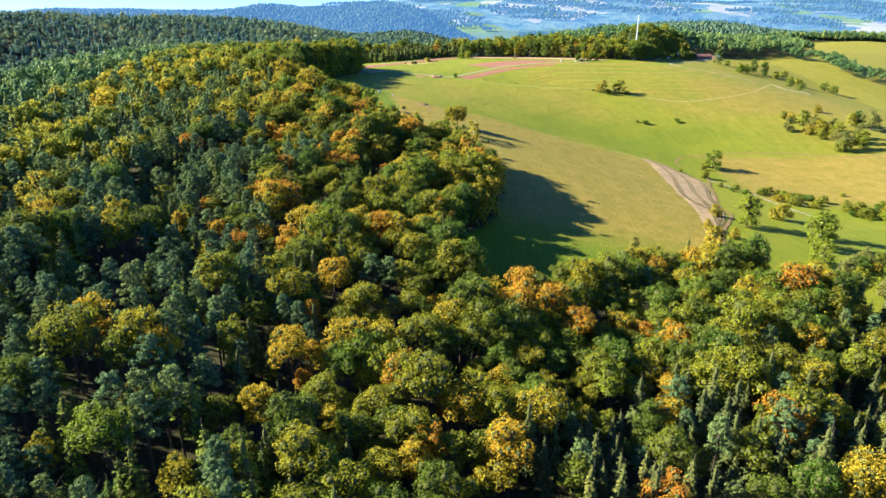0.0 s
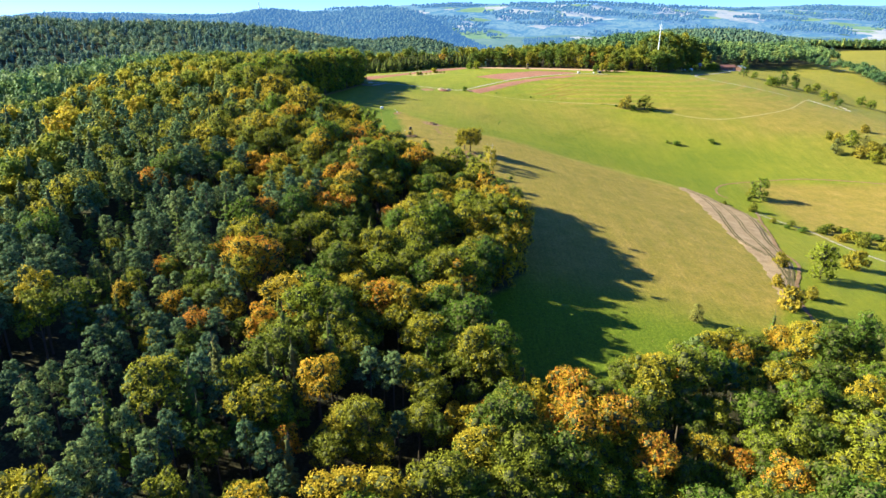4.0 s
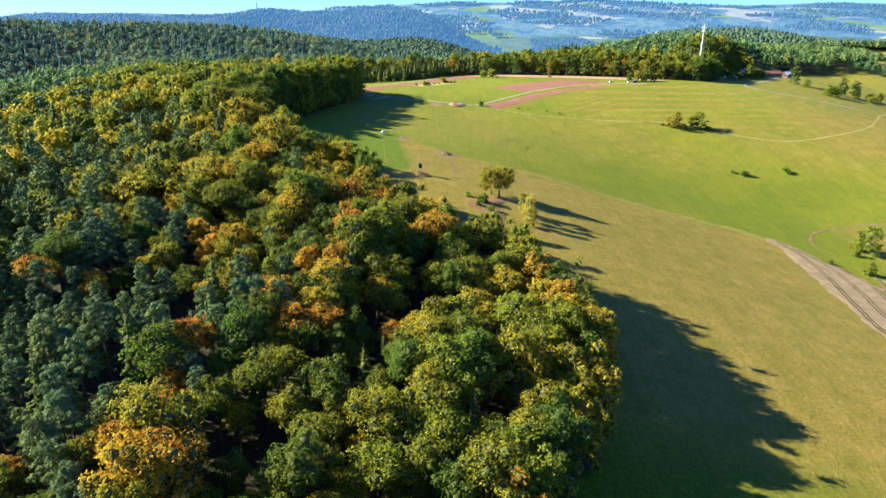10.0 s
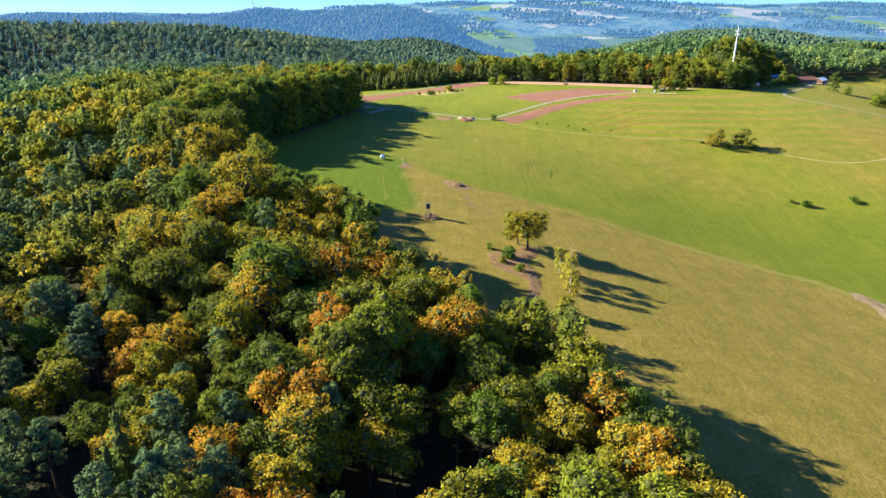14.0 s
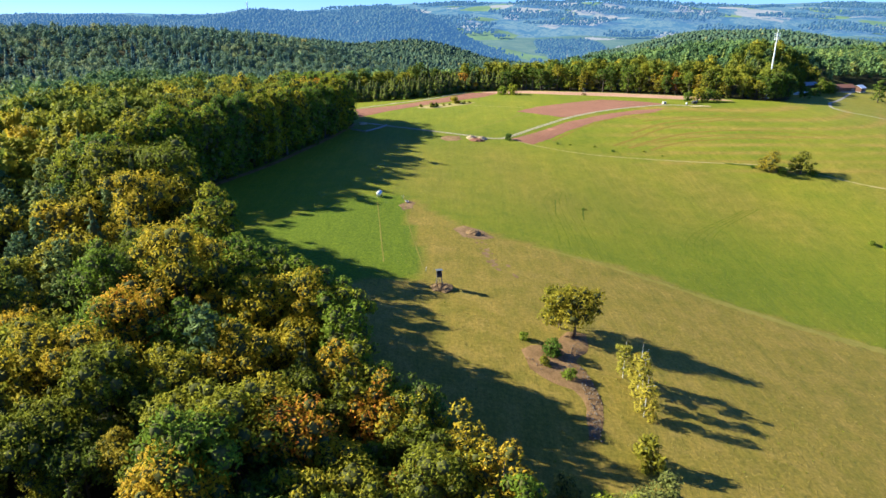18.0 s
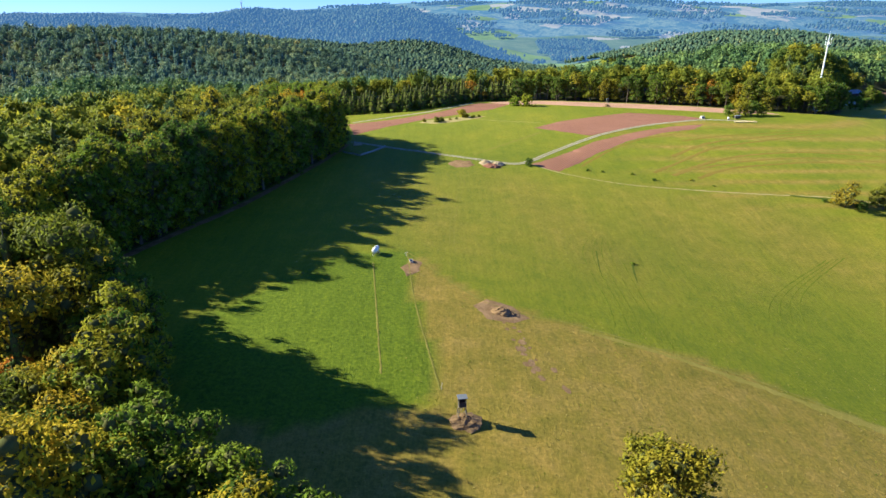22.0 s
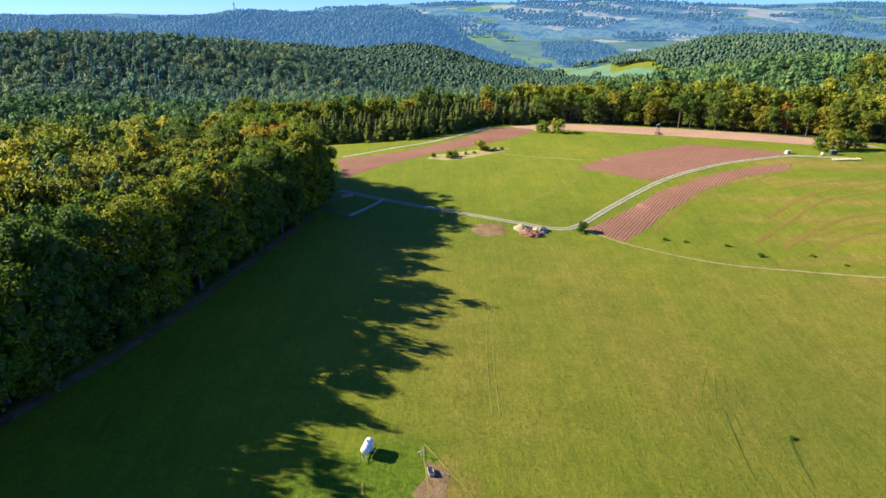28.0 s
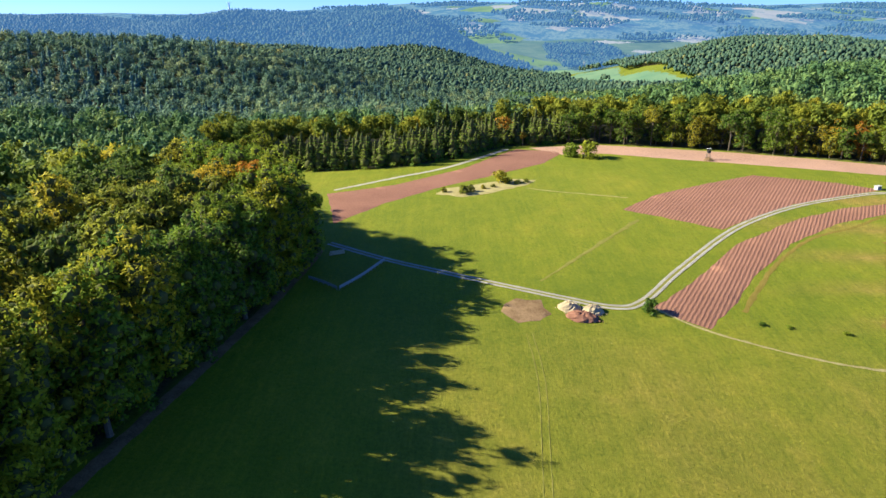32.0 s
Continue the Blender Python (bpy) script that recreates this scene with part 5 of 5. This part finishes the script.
ok = line_dist([(532, 1047), (540, 1012), (573, 1002), (551, 928), (544, 878), (560, 850), (620, 800), (700, 770)], hx, hy) < 15
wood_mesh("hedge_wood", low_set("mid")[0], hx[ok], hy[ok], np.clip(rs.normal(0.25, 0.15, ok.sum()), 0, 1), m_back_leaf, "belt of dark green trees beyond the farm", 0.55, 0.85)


def tufts(name, n, spread_, mat, lo, hi, label, seed):
    """Coarse tufts that the cattle leave, each a few leaning blades."""
    rg = np.random.RandomState(seed)
    x, y = spread_(rg, n)
    ok = ~in_wood(x, y) & (line_dist(TRACK, x, y) > 3)
    x, y = x[ok], y[ok]
    n, m = len(x), 5
    h = rg.uniform(lo, hi, (n, m))
    a = rg.uniform(0, 2 * math.pi, (n, m))
    z = ground_z(x, y)[:, None] + np.zeros((n, m))
    bx, by = x[:, None] + np.cos(a) * h * 0.35, y[:, None] + np.sin(a) * h * 0.35
    w = h * 0.42
    v = np.stack([np.stack([bx - np.sin(a) * w, by + np.cos(a) * w, z - 0.05], -1), np.stack([bx + np.sin(a) * w, by - np.cos(a) * w, z - 0.05], -1), np.stack([bx + np.cos(a) * h * 0.5, by + np.sin(a) * h * 0.5, z + h * 0.75], -1)], 2).reshape(-1, 3)
    me = fast_mesh(name, v, np.arange(len(v)).reshape(-1, 3), mat)
    tagged(new(name, me), label, "grass", kind="stuff")


def over(x0, x1, y0, y1):
    return lambda rg, n: (rg.uniform(x0, x1, n), rg.uniform(y0, y1, n))


m_tuft_dry = foliage("dry_tufts", [(0.0, (0.300, 0.240, 0.060)), (1.0, (0.440, 0.350, 0.120))], glow=0.3)
m_tuft_green = foliage("green_tufts", [(0.0, (0.115, 0.150, 0.008)), (1.0, (0.190, 0.215, 0.010))], glow=0.3)
tufts("dry_tufts", 3800, over(-40, 150, 230, 505), m_tuft_dry, 0.12, 0.30, "scattered straw-coloured tufts in the grazed pasture", 61)
tufts("green_tufts", 2600, over(-60, 160, 230, 560), m_tuft_green, 0.14, 0.36, "scattered coarse green tufts in the grass", 62)
tufts("green_tufts", 2600, over(-90, 110, 500, 680), m_tuft_green, 0.10, 0.26, "scattered coarse green tufts in the meadow", 63)
tufts("dry_tufts", 1800, over(-40, 130, 520, 720), m_tuft_dry, 0.10, 0.22, "scattered straw-coloured stalks in the meadow", 64)


# ---------------------------------------------------------------- things in the fields
def stones(pts, n, seed, label):
    """Grey fieldstones tipped along a ditch."""
    rg = random.Random(seed)
    c = curve_line(pts, 0.5)
    bm = bmesh.new()
    for k in range(n):
        p = c[rg.randrange(len(c))]
        x, y, r = float(p[0]) + rg.gauss(0, 0.8), float(p[1]) + rg.gauss(0, 0.8), rg.uniform(0.08, 0.24)
        m4 = Matrix.LocRotScale((x, y, gz(x, y) + 0.2 + r * 0.3), Euler((rg.uniform(0, 6), rg.uniform(0, 6), rg.uniform(0, 6))), (r * rg.uniform(0.8, 1.5), r, r * rg.uniform(0.5, 0.9)))
        bmesh.ops.create_icosphere(bm, subdivisions=1, radius=1.0, matrix=m4)
    me = bpy.data.meshes.new("fieldstones")
    bm.to_mesh(me)
    bm.free()
    me.materials.append(m_stone)
    tagged(new("fieldstones", me), label, "stones", kind="stuff")


stones([(8.2, 412), (8.6, 402), (8, 394), (6.4, 386)], 150, 21, "grey fieldstones lining a dry ditch")
stones([(-4, 414), (0, 410), (6, 414), (9, 424)], 60, 22, "grey fieldstones among leaf litter")


def high_seat(x, y, turn, height, roof_mat, label):
    """A hunter's raised hide on four braced legs with a ladder."""
    e = thing("high_seat", x, y, label, "high seat", turn)
    for sx in (-1, 1):
        for sy in (-1, 1):
            part("leg", tube_bm([(sx * 1.0, sy * 1.0, -0.2), (sx * 0.62, sy * 0.62, height)], [0.09, 0.07], 6), m_timber, e)
        part("brace", tube_bm([(sx * 0.95, -0.95, 0.6), (sx * 0.68, 0.68, height - 0.5)], [0.045, 0.045], 5), m_timber, e)
        part("brace", tube_bm([(-0.95, sx * 0.95, 0.6), (0.68, sx * 0.68, height - 0.5)], [0.045, 0.045], 5), m_timber, e)
    part("floor_board", box_bm(1.6, 1.6, 0.08, (0, 0, height)), m_timber, e)
    for sx in (-1, 1):
        part("side_wall", box_bm(0.05, 1.5, 1.0, (sx * 0.74, 0, height + 0.55)), m_dark_board, e)
        part("corner_post", box_bm(0.08, 0.08, 1.9, (sx * 0.72, 0.72, height + 0.95)), m_timber, e)
        part("corner_post", box_bm(0.08, 0.08, 2.1, (sx * 0.72, -0.72, height + 1.05)), m_timber, e)
    part("front_wall", box_bm(1.5, 0.05, 1.0, (0, -0.74, height + 0.55)), m_dark_board, e)
    part("back_wall", box_bm(1.5, 0.05, 1.85, (0, 0.74, height + 0.95)), m_dark_board, e)
    part("roof", box_bm(2.0, 2.1, 0.07, (0, 0, height + 2.0), 0.02, Matrix.Rotation(radians(-7), 4, "X")), roof_mat, e)
    lad = part("ladder", tube_bm([(-0.25, 1.7, -0.1), (-0.25, 0.8, height + 0.2)], [0.04, 0.04], 5), m_timber, e)
    part("ladder_rail", tube_bm([(0.25, 1.7, -0.1), (0.25, 0.8, height + 0.2)], [0.04, 0.04], 5), m_timber, lad)
    for k in range(int(height / 0.32)):
        f = (k + 0.5) * 0.32 / height
        part("rung", tube_bm([(-0.27, 1.7 - 0.9 * f, height * f), (0.27, 1.7 - 0.9 * f, height * f)], [0.025, 0.025], 5), m_timber, lad)
    return e


def brush_pile(x, y, r, h, seed, label, long=1.0):
    """A pile of cut branches and dry grass."""
    e = thing("brush_pile", x, y, label, "brush pile")
    part("mound", heap_bm(r, h, seed, 16, 0.35, long), m_brush, e)
    rg = random.Random(seed)
    bm = bmesh.new()
    for k in range(140):
        a, f = rg.uniform(0, 6.28), rg.uniform(0.0, 0.95)
        px, py, pz = math.cos(a) * r * long * f, math.sin(a) * r * f, h * (1 - f ** 1.6) + 0.1
        d = Vector((rg.uniform(-1, 1), rg.uniform(-1, 1), rg.uniform(-0.2, 0.6))).normalized() * rg.uniform(0.5, 1.3)
        t = tube_bm([Vector((px, py, pz)) - d * 0.5, Vector((px, py, pz)) + d * 0.5], [0.05, 0.015], 4, False)
        tmp = bpy.data.meshes.new("twig")
        t.to_mesh(tmp)
        t.free()
        bm.from_mesh(tmp)
        bpy.data.meshes.remove(tmp)
    tagged(part("twigs", bm, m_brush, e), kind="stuff")


def heap(name, x, y, r, h, seed, mat, label, long=1.0, turn=0.0):
    e = thing(name, x, y, label, "heap", turn)
    part("mound", heap_bm(r, h, seed, 18, 0.22, long), mat, e)
    rg = random.Random(seed)
    bm = bmesh.new()
    for k in range(36):
        a, f = rg.uniform(0, 6.28), rg.uniform(0.7, 1.35)
        m4 = Matrix.Translation((math.cos(a) * r * long * f, math.sin(a) * r * f, max(0.03, h * (1 - f) * 0.8))) @ Matrix.Scale(rg.uniform(0.08, 0.28), 4)
        bmesh.ops.create_icosphere(bm, subdivisions=1, radius=1.0, matrix=m4)
    tagged(part("clods", bm, mat, e), kind="stuff")
    return e


def water_tank(x, y, turn):
    """A white water barrel on a two-wheeled trailer."""
    e = thing("water_trailer", x, y, "white cylindrical water tank on a two-wheeled trailer", "trailer", turn)
    L, R, zc = 3.6, 0.82, 1.45
    prof = [(-L / 2, 0.2), (-L / 2 + 0.06, R * 0.6), (-L / 2 + 0.3, R * 0.95), (-L / 2 + 0.55, R), (L / 2 - 0.55, R), (L / 2 - 0.3, R * 0.95), (L / 2 - 0.06, R * 0.6), (L / 2, 0.2)]
    tank = part("tank", tube_bm([(0, p, zc) for p, _ in prof], [r for _, r in prof], 24), m_white, e)
    for p in (-0.9, 0.0, 0.9):
        part("strap", tube_bm([(0, p - 0.04, zc), (0, p + 0.04, zc)], [R + 0.015, R + 0.015], 24), m_steel, tank)
    part("filler_cap", tube_bm([(0, 0.3, zc + R - 0.05), (0, 0.3, zc + R + 0.12)], [0.22, 0.2], 12), m_rubber, tank)
    for sx in (-1, 1):
        part("chassis_beam", box_bm(0.1, 3.4, 0.14, (sx * 0.5, 0, 0.62)), m_steel, e)
        part("drawbar", tube_bm([(sx * 0.5, -1.6, 0.6), (0, -2.9, 0.5)], [0.05, 0.05], 6), m_steel, e)
        w = part("wheel", tube_bm([(sx * 0.95, 0, 0.4), (sx * 1.17, 0, 0.4)], [0.4, 0.4], 18), m_rubber, e)
        part("rim", tube_bm([(sx * 1.0, 0, 0.4), (sx * 1.19, 0, 0.4)], [0.2, 0.2], 14), m_steel, w)
        part("mudguard", box_bm(0.28, 1.0, 0.05, (sx * 1.05, 0, 0.88)), m_steel, e)
    part("axle", tube_bm([(-1.1, 0, 0.4), (1.1, 0, 0.4)], [0.05, 0.05], 8), m_steel, e)
    part("jockey_stand", tube_bm([(0, -2.7, 0.0), (0, -2.7, 0.6)], [0.04, 0.04], 6), m_steel, e)


water_tank(-52, 530, -12)
t = thing("water_trough", -40.5, 526, "grey metal cattle trough on bare earth", "trough", 15)
part("basin_floor", box_bm(0.9, 1.9, 0.06, (0, 0, 0.12)), m_steel, t)
for sx in (-1, 1):
    part("long_side", box_bm(0.05, 1.9, 0.5, (sx * 0.45, 0, 0.36)), m_steel, t)
    part("short_side", box_bm(0.85, 0.05, 0.5, (0, sx * 0.93, 0.36)), m_steel, t)
    part("foot", box_bm(0.8, 0.12, 0.12, (0, sx * 0.6, 0.05)), m_timber, t)
part("water", box_bm(0.83, 1.78, 0.01, (0, 0, 0.5), 0), m_glass_dark, t)
t = thing("salt_lick_post", -42.3, 530.2, "pale wooden post with a crossbar beside the trough", "post", 30)
part("post", box_bm(0.14, 0.14, 1.4, (0, 0, 0.65)), m_pale_timber, t)
part("crossbar", box_bm(1.3, 0.12, 0.12, (0, 0, 1.2)), m_pale_timber, t)

high_seat(-26.6, 448, 8, 3.2, m_felt, "raised hunting hide of dark boards on wooden legs")
brush_pile(-26.2, 447.0, 3.2, 1.1, 3, "heap of cut branches and straw round the hide's legs", 1.2)
t = thing("fence_post", -30.8, 457.5, "pale leaning wooden post in the grass", "post", 20)
part("post", tube_bm([(0, 0, -0.2), (0.25, 0.1, 1.5)], [0.09, 0.08], 7), m_pale_timber, t)
heap("soil_heap", -14.8, 498, 2.6, 1.3, 5, m_brush, "heap of brown soil and straw on bare ground", 1.2)
heap("sand_heap", -9.4, 654.5, 3.0, 1.7, 6, m_sand, "pale sand heap beside the farm track", 1.1)
heap("sand_heap", -3.4, 653.2, 2.9, 1.6, 7, m_sand, "pale sand heap beside the farm track", 1.25, 20)
heap("soil_heap", -7.0, 649.6, 3.2, 1.4, 8, m_red_soil, "heap of dark red-brown soil beside pale sand", 1.5, -15)
high_seat(88, 809, 0, 3.6, m_white, "raised hunting hide with a white roof on the harrowed field")
brush_pile(87.5, 806.5, 2.6, 1.4, 9, "dark brush under the white-roofed hide")


def rail_fence(pts, name, label, mat, gap=2.4, rails=2, tall=1.15, thick=0.06):
    c = curve_line(pts, 0.5)
    d = np.concatenate([[0], np.cumsum(np.hypot(*np.diff(c, axis=0).T))])
    n = int(d[-1] / gap)
    e = thing(name, float(c[0][0]), float(c[0][1]), label, "fence")
    o = Vector((c[0][0], c[0][1], gz(*c[0])))
    spots = [Vector((np.interp(k * gap, d, c[:, 0]), np.interp(k * gap, d, c[:, 1]), 0)) for k in range(n + 1)]
    for p in spots:
        p.z = gz(p.x, p.y)
    for p in spots:
        part("post", tube_bm([p - o - Vector((0, 0, 0.2)), p - o + Vector((0, 0, tall))], [0.08, 0.07], 6), mat, e)
    for a, b in zip(spots, spots[1:]):
        for r in range(rails):
            z = Vector((0, 0, tall * (0.45 + 0.45 * r / max(1, rails - 1))))
            part("rail", tube_bm([a - o + z, b - o + z], [thick, thick], 5), mat, e)


rail_fence([(-62, 683), (-67.7, 670.5), (-73, 661.5)], "paddock_fence", "weathered boarded paddock fence with a gate by the wood", m_grey_timber, 2.0, 4, 1.5, 0.15)
rail_fence([(-73.6, 661.8), (-77, 665), (-84, 670)], "paddock_fence", "weathered boarded paddock fence by the wood", m_grey_timber, 2.0, 3, 1.2, 0.14)
rail_fence([(344, 684), (352, 668), (372, 660), (380, 690)], "pasture_fence", "weathered pasture fence on the slope", m_pale_timber, 4.0)
t = thing("log_pile", -78, 690, "stack of pale trunks at the wood's corner", "log pile", 25)
for k, (a, b) in enumerate(((-0.5, 0.22), (0.0, 0.22), (0.5, 0.22), (-0.25, 0.62), (0.25, 0.62), (0.0, 1.0))):
    part("log", tube_bm([(-2.6 + 0.1 * k, a, b), (2.5, a, b)], [0.24, 0.21], 9), m_log, t)
t = thing("log_pile", 157, 737.5, "row of pale cut trunks before a thicket", "log pile", 4)
for k in range(11):
    part("log", tube_bm([(-7 + 1.35 * k, -0.8 - 0.1 * (k % 3), 0.33), (-6.4 + 1.35 * k, 1.6, 0.36 + 0.3 * (k % 2))], [0.34, 0.3], 8), m_log, t)
t = thing("field_hut", 135, 751, "small pale concrete hut in the meadow", "hut", 20)
part("base", box_bm(2.6, 2.0, 0.3, (0, 0, 0.1)), m_concrete, t)
part("wall", box_bm(2.2, 1.6, 1.3, (0, 0, 0.85)), m_concrete, t)
part("roof", box_bm(2.6, 2.0, 0.12, (0, 0, 1.55)), m_concrete, t)
part("door", box_bm(0.7, 0.06, 1.0, (0.3, -0.82, 0.75)), m_dark_board, t)


t = thing("box_trailer", 156, 748, "dark box trailer with a pale roof before a thicket", "trailer", 12)
part("body", box_bm(3.6, 1.8, 1.7, (0, 0, 1.35), 0.04), m_dark_board, t)
part("roof", box_bm(3.8, 2.0, 0.1, (0, 0, 2.26), 0.03), m_tin, t)
part("drawbar", tube_bm([(-1.7, 0, 0.5), (-3.0, 0, 0.45)], [0.06, 0.05], 6), m_steel, t)
for sx in (-1, 1):
    w = part("wheel", tube_bm([(0, sx * 0.75, 0.38), (0, sx * 0.95, 0.38)], [0.38, 0.38], 14), m_rubber, t)
    part("rim", tube_bm([(0, sx * 0.8, 0.38), (0, sx * 0.97, 0.38)], [0.18, 0.18], 10), m_steel, w)
t = thing("water_barrel", 149.5, 746, "small pale water barrel on a timber stand by the track", "barrel")
part("barrel", tube_bm([(0, 0, 0.5), (0, 0, 0.6), (0, 0, 1.1), (0, 0, 1.55), (0, 0, 1.62)], [0.5, 0.58, 0.64, 0.58, 0.5], 16), m_white, t)
part("stand", box_bm(1.2, 1.2, 0.5, (0, 0, 0.25)), m_timber, t)


def caravan(x, y, turn):
    e = thing("caravan", x, y, "white caravan parked before the wood", "caravan", turn, "caravans")
    part("body", box_bm(5.0, 2.2, 2.0, (0, 0, 1.55), 0.25), m_white, e)
    for k in (-1.4, 0.2, 1.6):
        part("window", box_bm(0.9, 0.04, 0.6, (k, -1.11, 1.8), 0.01), m_glass_dark, e)
    for sx in (-1, 1):
        w = part("wheel", tube_bm([(0.2, sx * 0.85, 0.35), (0.2, sx * 1.08, 0.35)], [0.35, 0.35], 14), m_rubber, e)
        part("rim", tube_bm([(0.2, sx * 0.9, 0.35), (0.2, sx * 1.1, 0.35)], [0.18, 0.18], 10), m_steel, w)
    part("drawbar", tube_bm([(-2.4, 0, 0.5), (-3.6, 0, 0.45)], [0.06, 0.05], 6), m_steel, e)


caravan(276, 836, 8)
caravan(289, 847, 14)


def barn(x, y, turn, lx, ly, wall_h, ridge, roof, label):
    """A farm building: boarded walls on a plinth, overhanging pitched roof, doors and windows."""
    e = thing("barn", x, y, label, "barn", turn, "farm buildings")
    part("plinth", box_bm(lx + 0.1, ly + 0.1, 1.0, (0, 0, 0.0)), m_concrete, e)
    part("wall", box_bm(lx, ly, wall_h, (0, 0, wall_h / 2 + 0.3), 0.03), m_brown_wall, e)
    for s in (-1, 1):
        bm = bmesh.new()
        g = [bm.verts.new(p) for p in ((s * lx / 2, -ly / 2, wall_h + 0.3), (s * lx / 2, ly / 2, wall_h + 0.3), (s * lx / 2, 0, wall_h + ridge + 0.2))]
        bm.faces.new(g)
        ret = bmesh.ops.extrude_face_region(bm, geom=bm.faces[:])
        bmesh.ops.translate(bm, vec=(-s * 0.2, 0, 0), verts=[v for v in ret["geom"] if isinstance(v, bmesh.types.BMVert)])
        part("gable", bm, m_brown_wall, e)
        slope = math.atan2(ridge, ly / 2)
        ln = math.hypot(ridge, ly / 2) + 0.7
        part("roof", box_bm(lx + 1.2, ln, 0.16, (0, s * (ly / 4 + 0.2), wall_h + 0.42 + ridge / 2 - 0.1), 0.02, Matrix.Rotation(-s * slope, 4, "X")), roof, e)
    for k in range(int(lx / 5)):
        win = part("window", box_bm(1.3, 0.06, 0.9, (-lx / 2 + 3 + 5 * k, -ly / 2 - 0.02, wall_h * 0.6), 0.01), m_glass_dark, e)
        part("frame", box_bm(1.5, 0.05, 0.1, (-lx / 2 + 3 + 5 * k, -ly / 2 - 0.05, wall_h * 0.6 - 0.5), 0.01), m_pale_timber, win)
    part("door", box_bm(3.0, 0.08, 3.0, (lx / 2 - 3, -ly / 2 - 0.03, 1.8), 0.02), m_timber, e)


barn(326, 912, 24, 20, 10, 4.0, 2.2, m_tin, "long open farm shed with a grey tin roof")
barn(352, 900, 12, 22, 11, 3.8, 2.6, m_brick_red, "farm barn with brown walls and a rust-red roof")
barn(376, 912, 40, 12, 9, 3.6, 2.4, m_white, "farm shed with a pale sheet roof")


def radio_mast(x, y, tall, label, base_r, lattice):
    e = thing("radio_mast", x, y, label, "radio mast")
    part("foundation", box_bm(base_r * 5, base_r * 5, 1.0, (0, 0, 0.1)), m_concrete, e)
    part("shaft", tube_bm([(0, 0, 0), (0, 0, tall * 0.5), (0, 0, tall * 0.86), (0, 0, tall)], [base_r, base_r * 0.78, base_r * 0.6, base_r * 0.25], 12), m_mast, e)
    for z, k in ((0.86, 5), (0.92, 4)):
        ring = part("platform", tube_bm([(0, 0, tall * z - 0.1), (0, 0, tall * z)], [base_r * 2.2, base_r * 2.2], 14), m_steel, e)
        for i in range(k):
            a = 2 * math.pi * i / k + z
            part("antenna", box_bm(0.3, 0.3, 2.4, (math.cos(a) * base_r * 2.3, math.sin(a) * base_r * 2.3, tall * z + 0.9), 0.03), m_mast, ring)
    for i in range(lattice):
        part("rung", box_bm(0.5, 0.08, 0.06, (0, -base_r * (1 - 0.4 * i / lattice) - 0.05, 4 + i * (tall * 0.8) / lattice), 0.01), m_steel, e)
    part("lightning_rod", tube_bm([(0, 0, tall - 0.2), (0, 0, tall + 4)], [0.08, 0.03], 6), m_steel, e)


radio_mast(228.6, 790.7, 51.0, "tall pale radio mast with antennas rising from the wood", 0.75, 24)
radio_mast(-738, 2720, 46.0, "pale radio tower on a wooded hilltop", 3.2, 10)
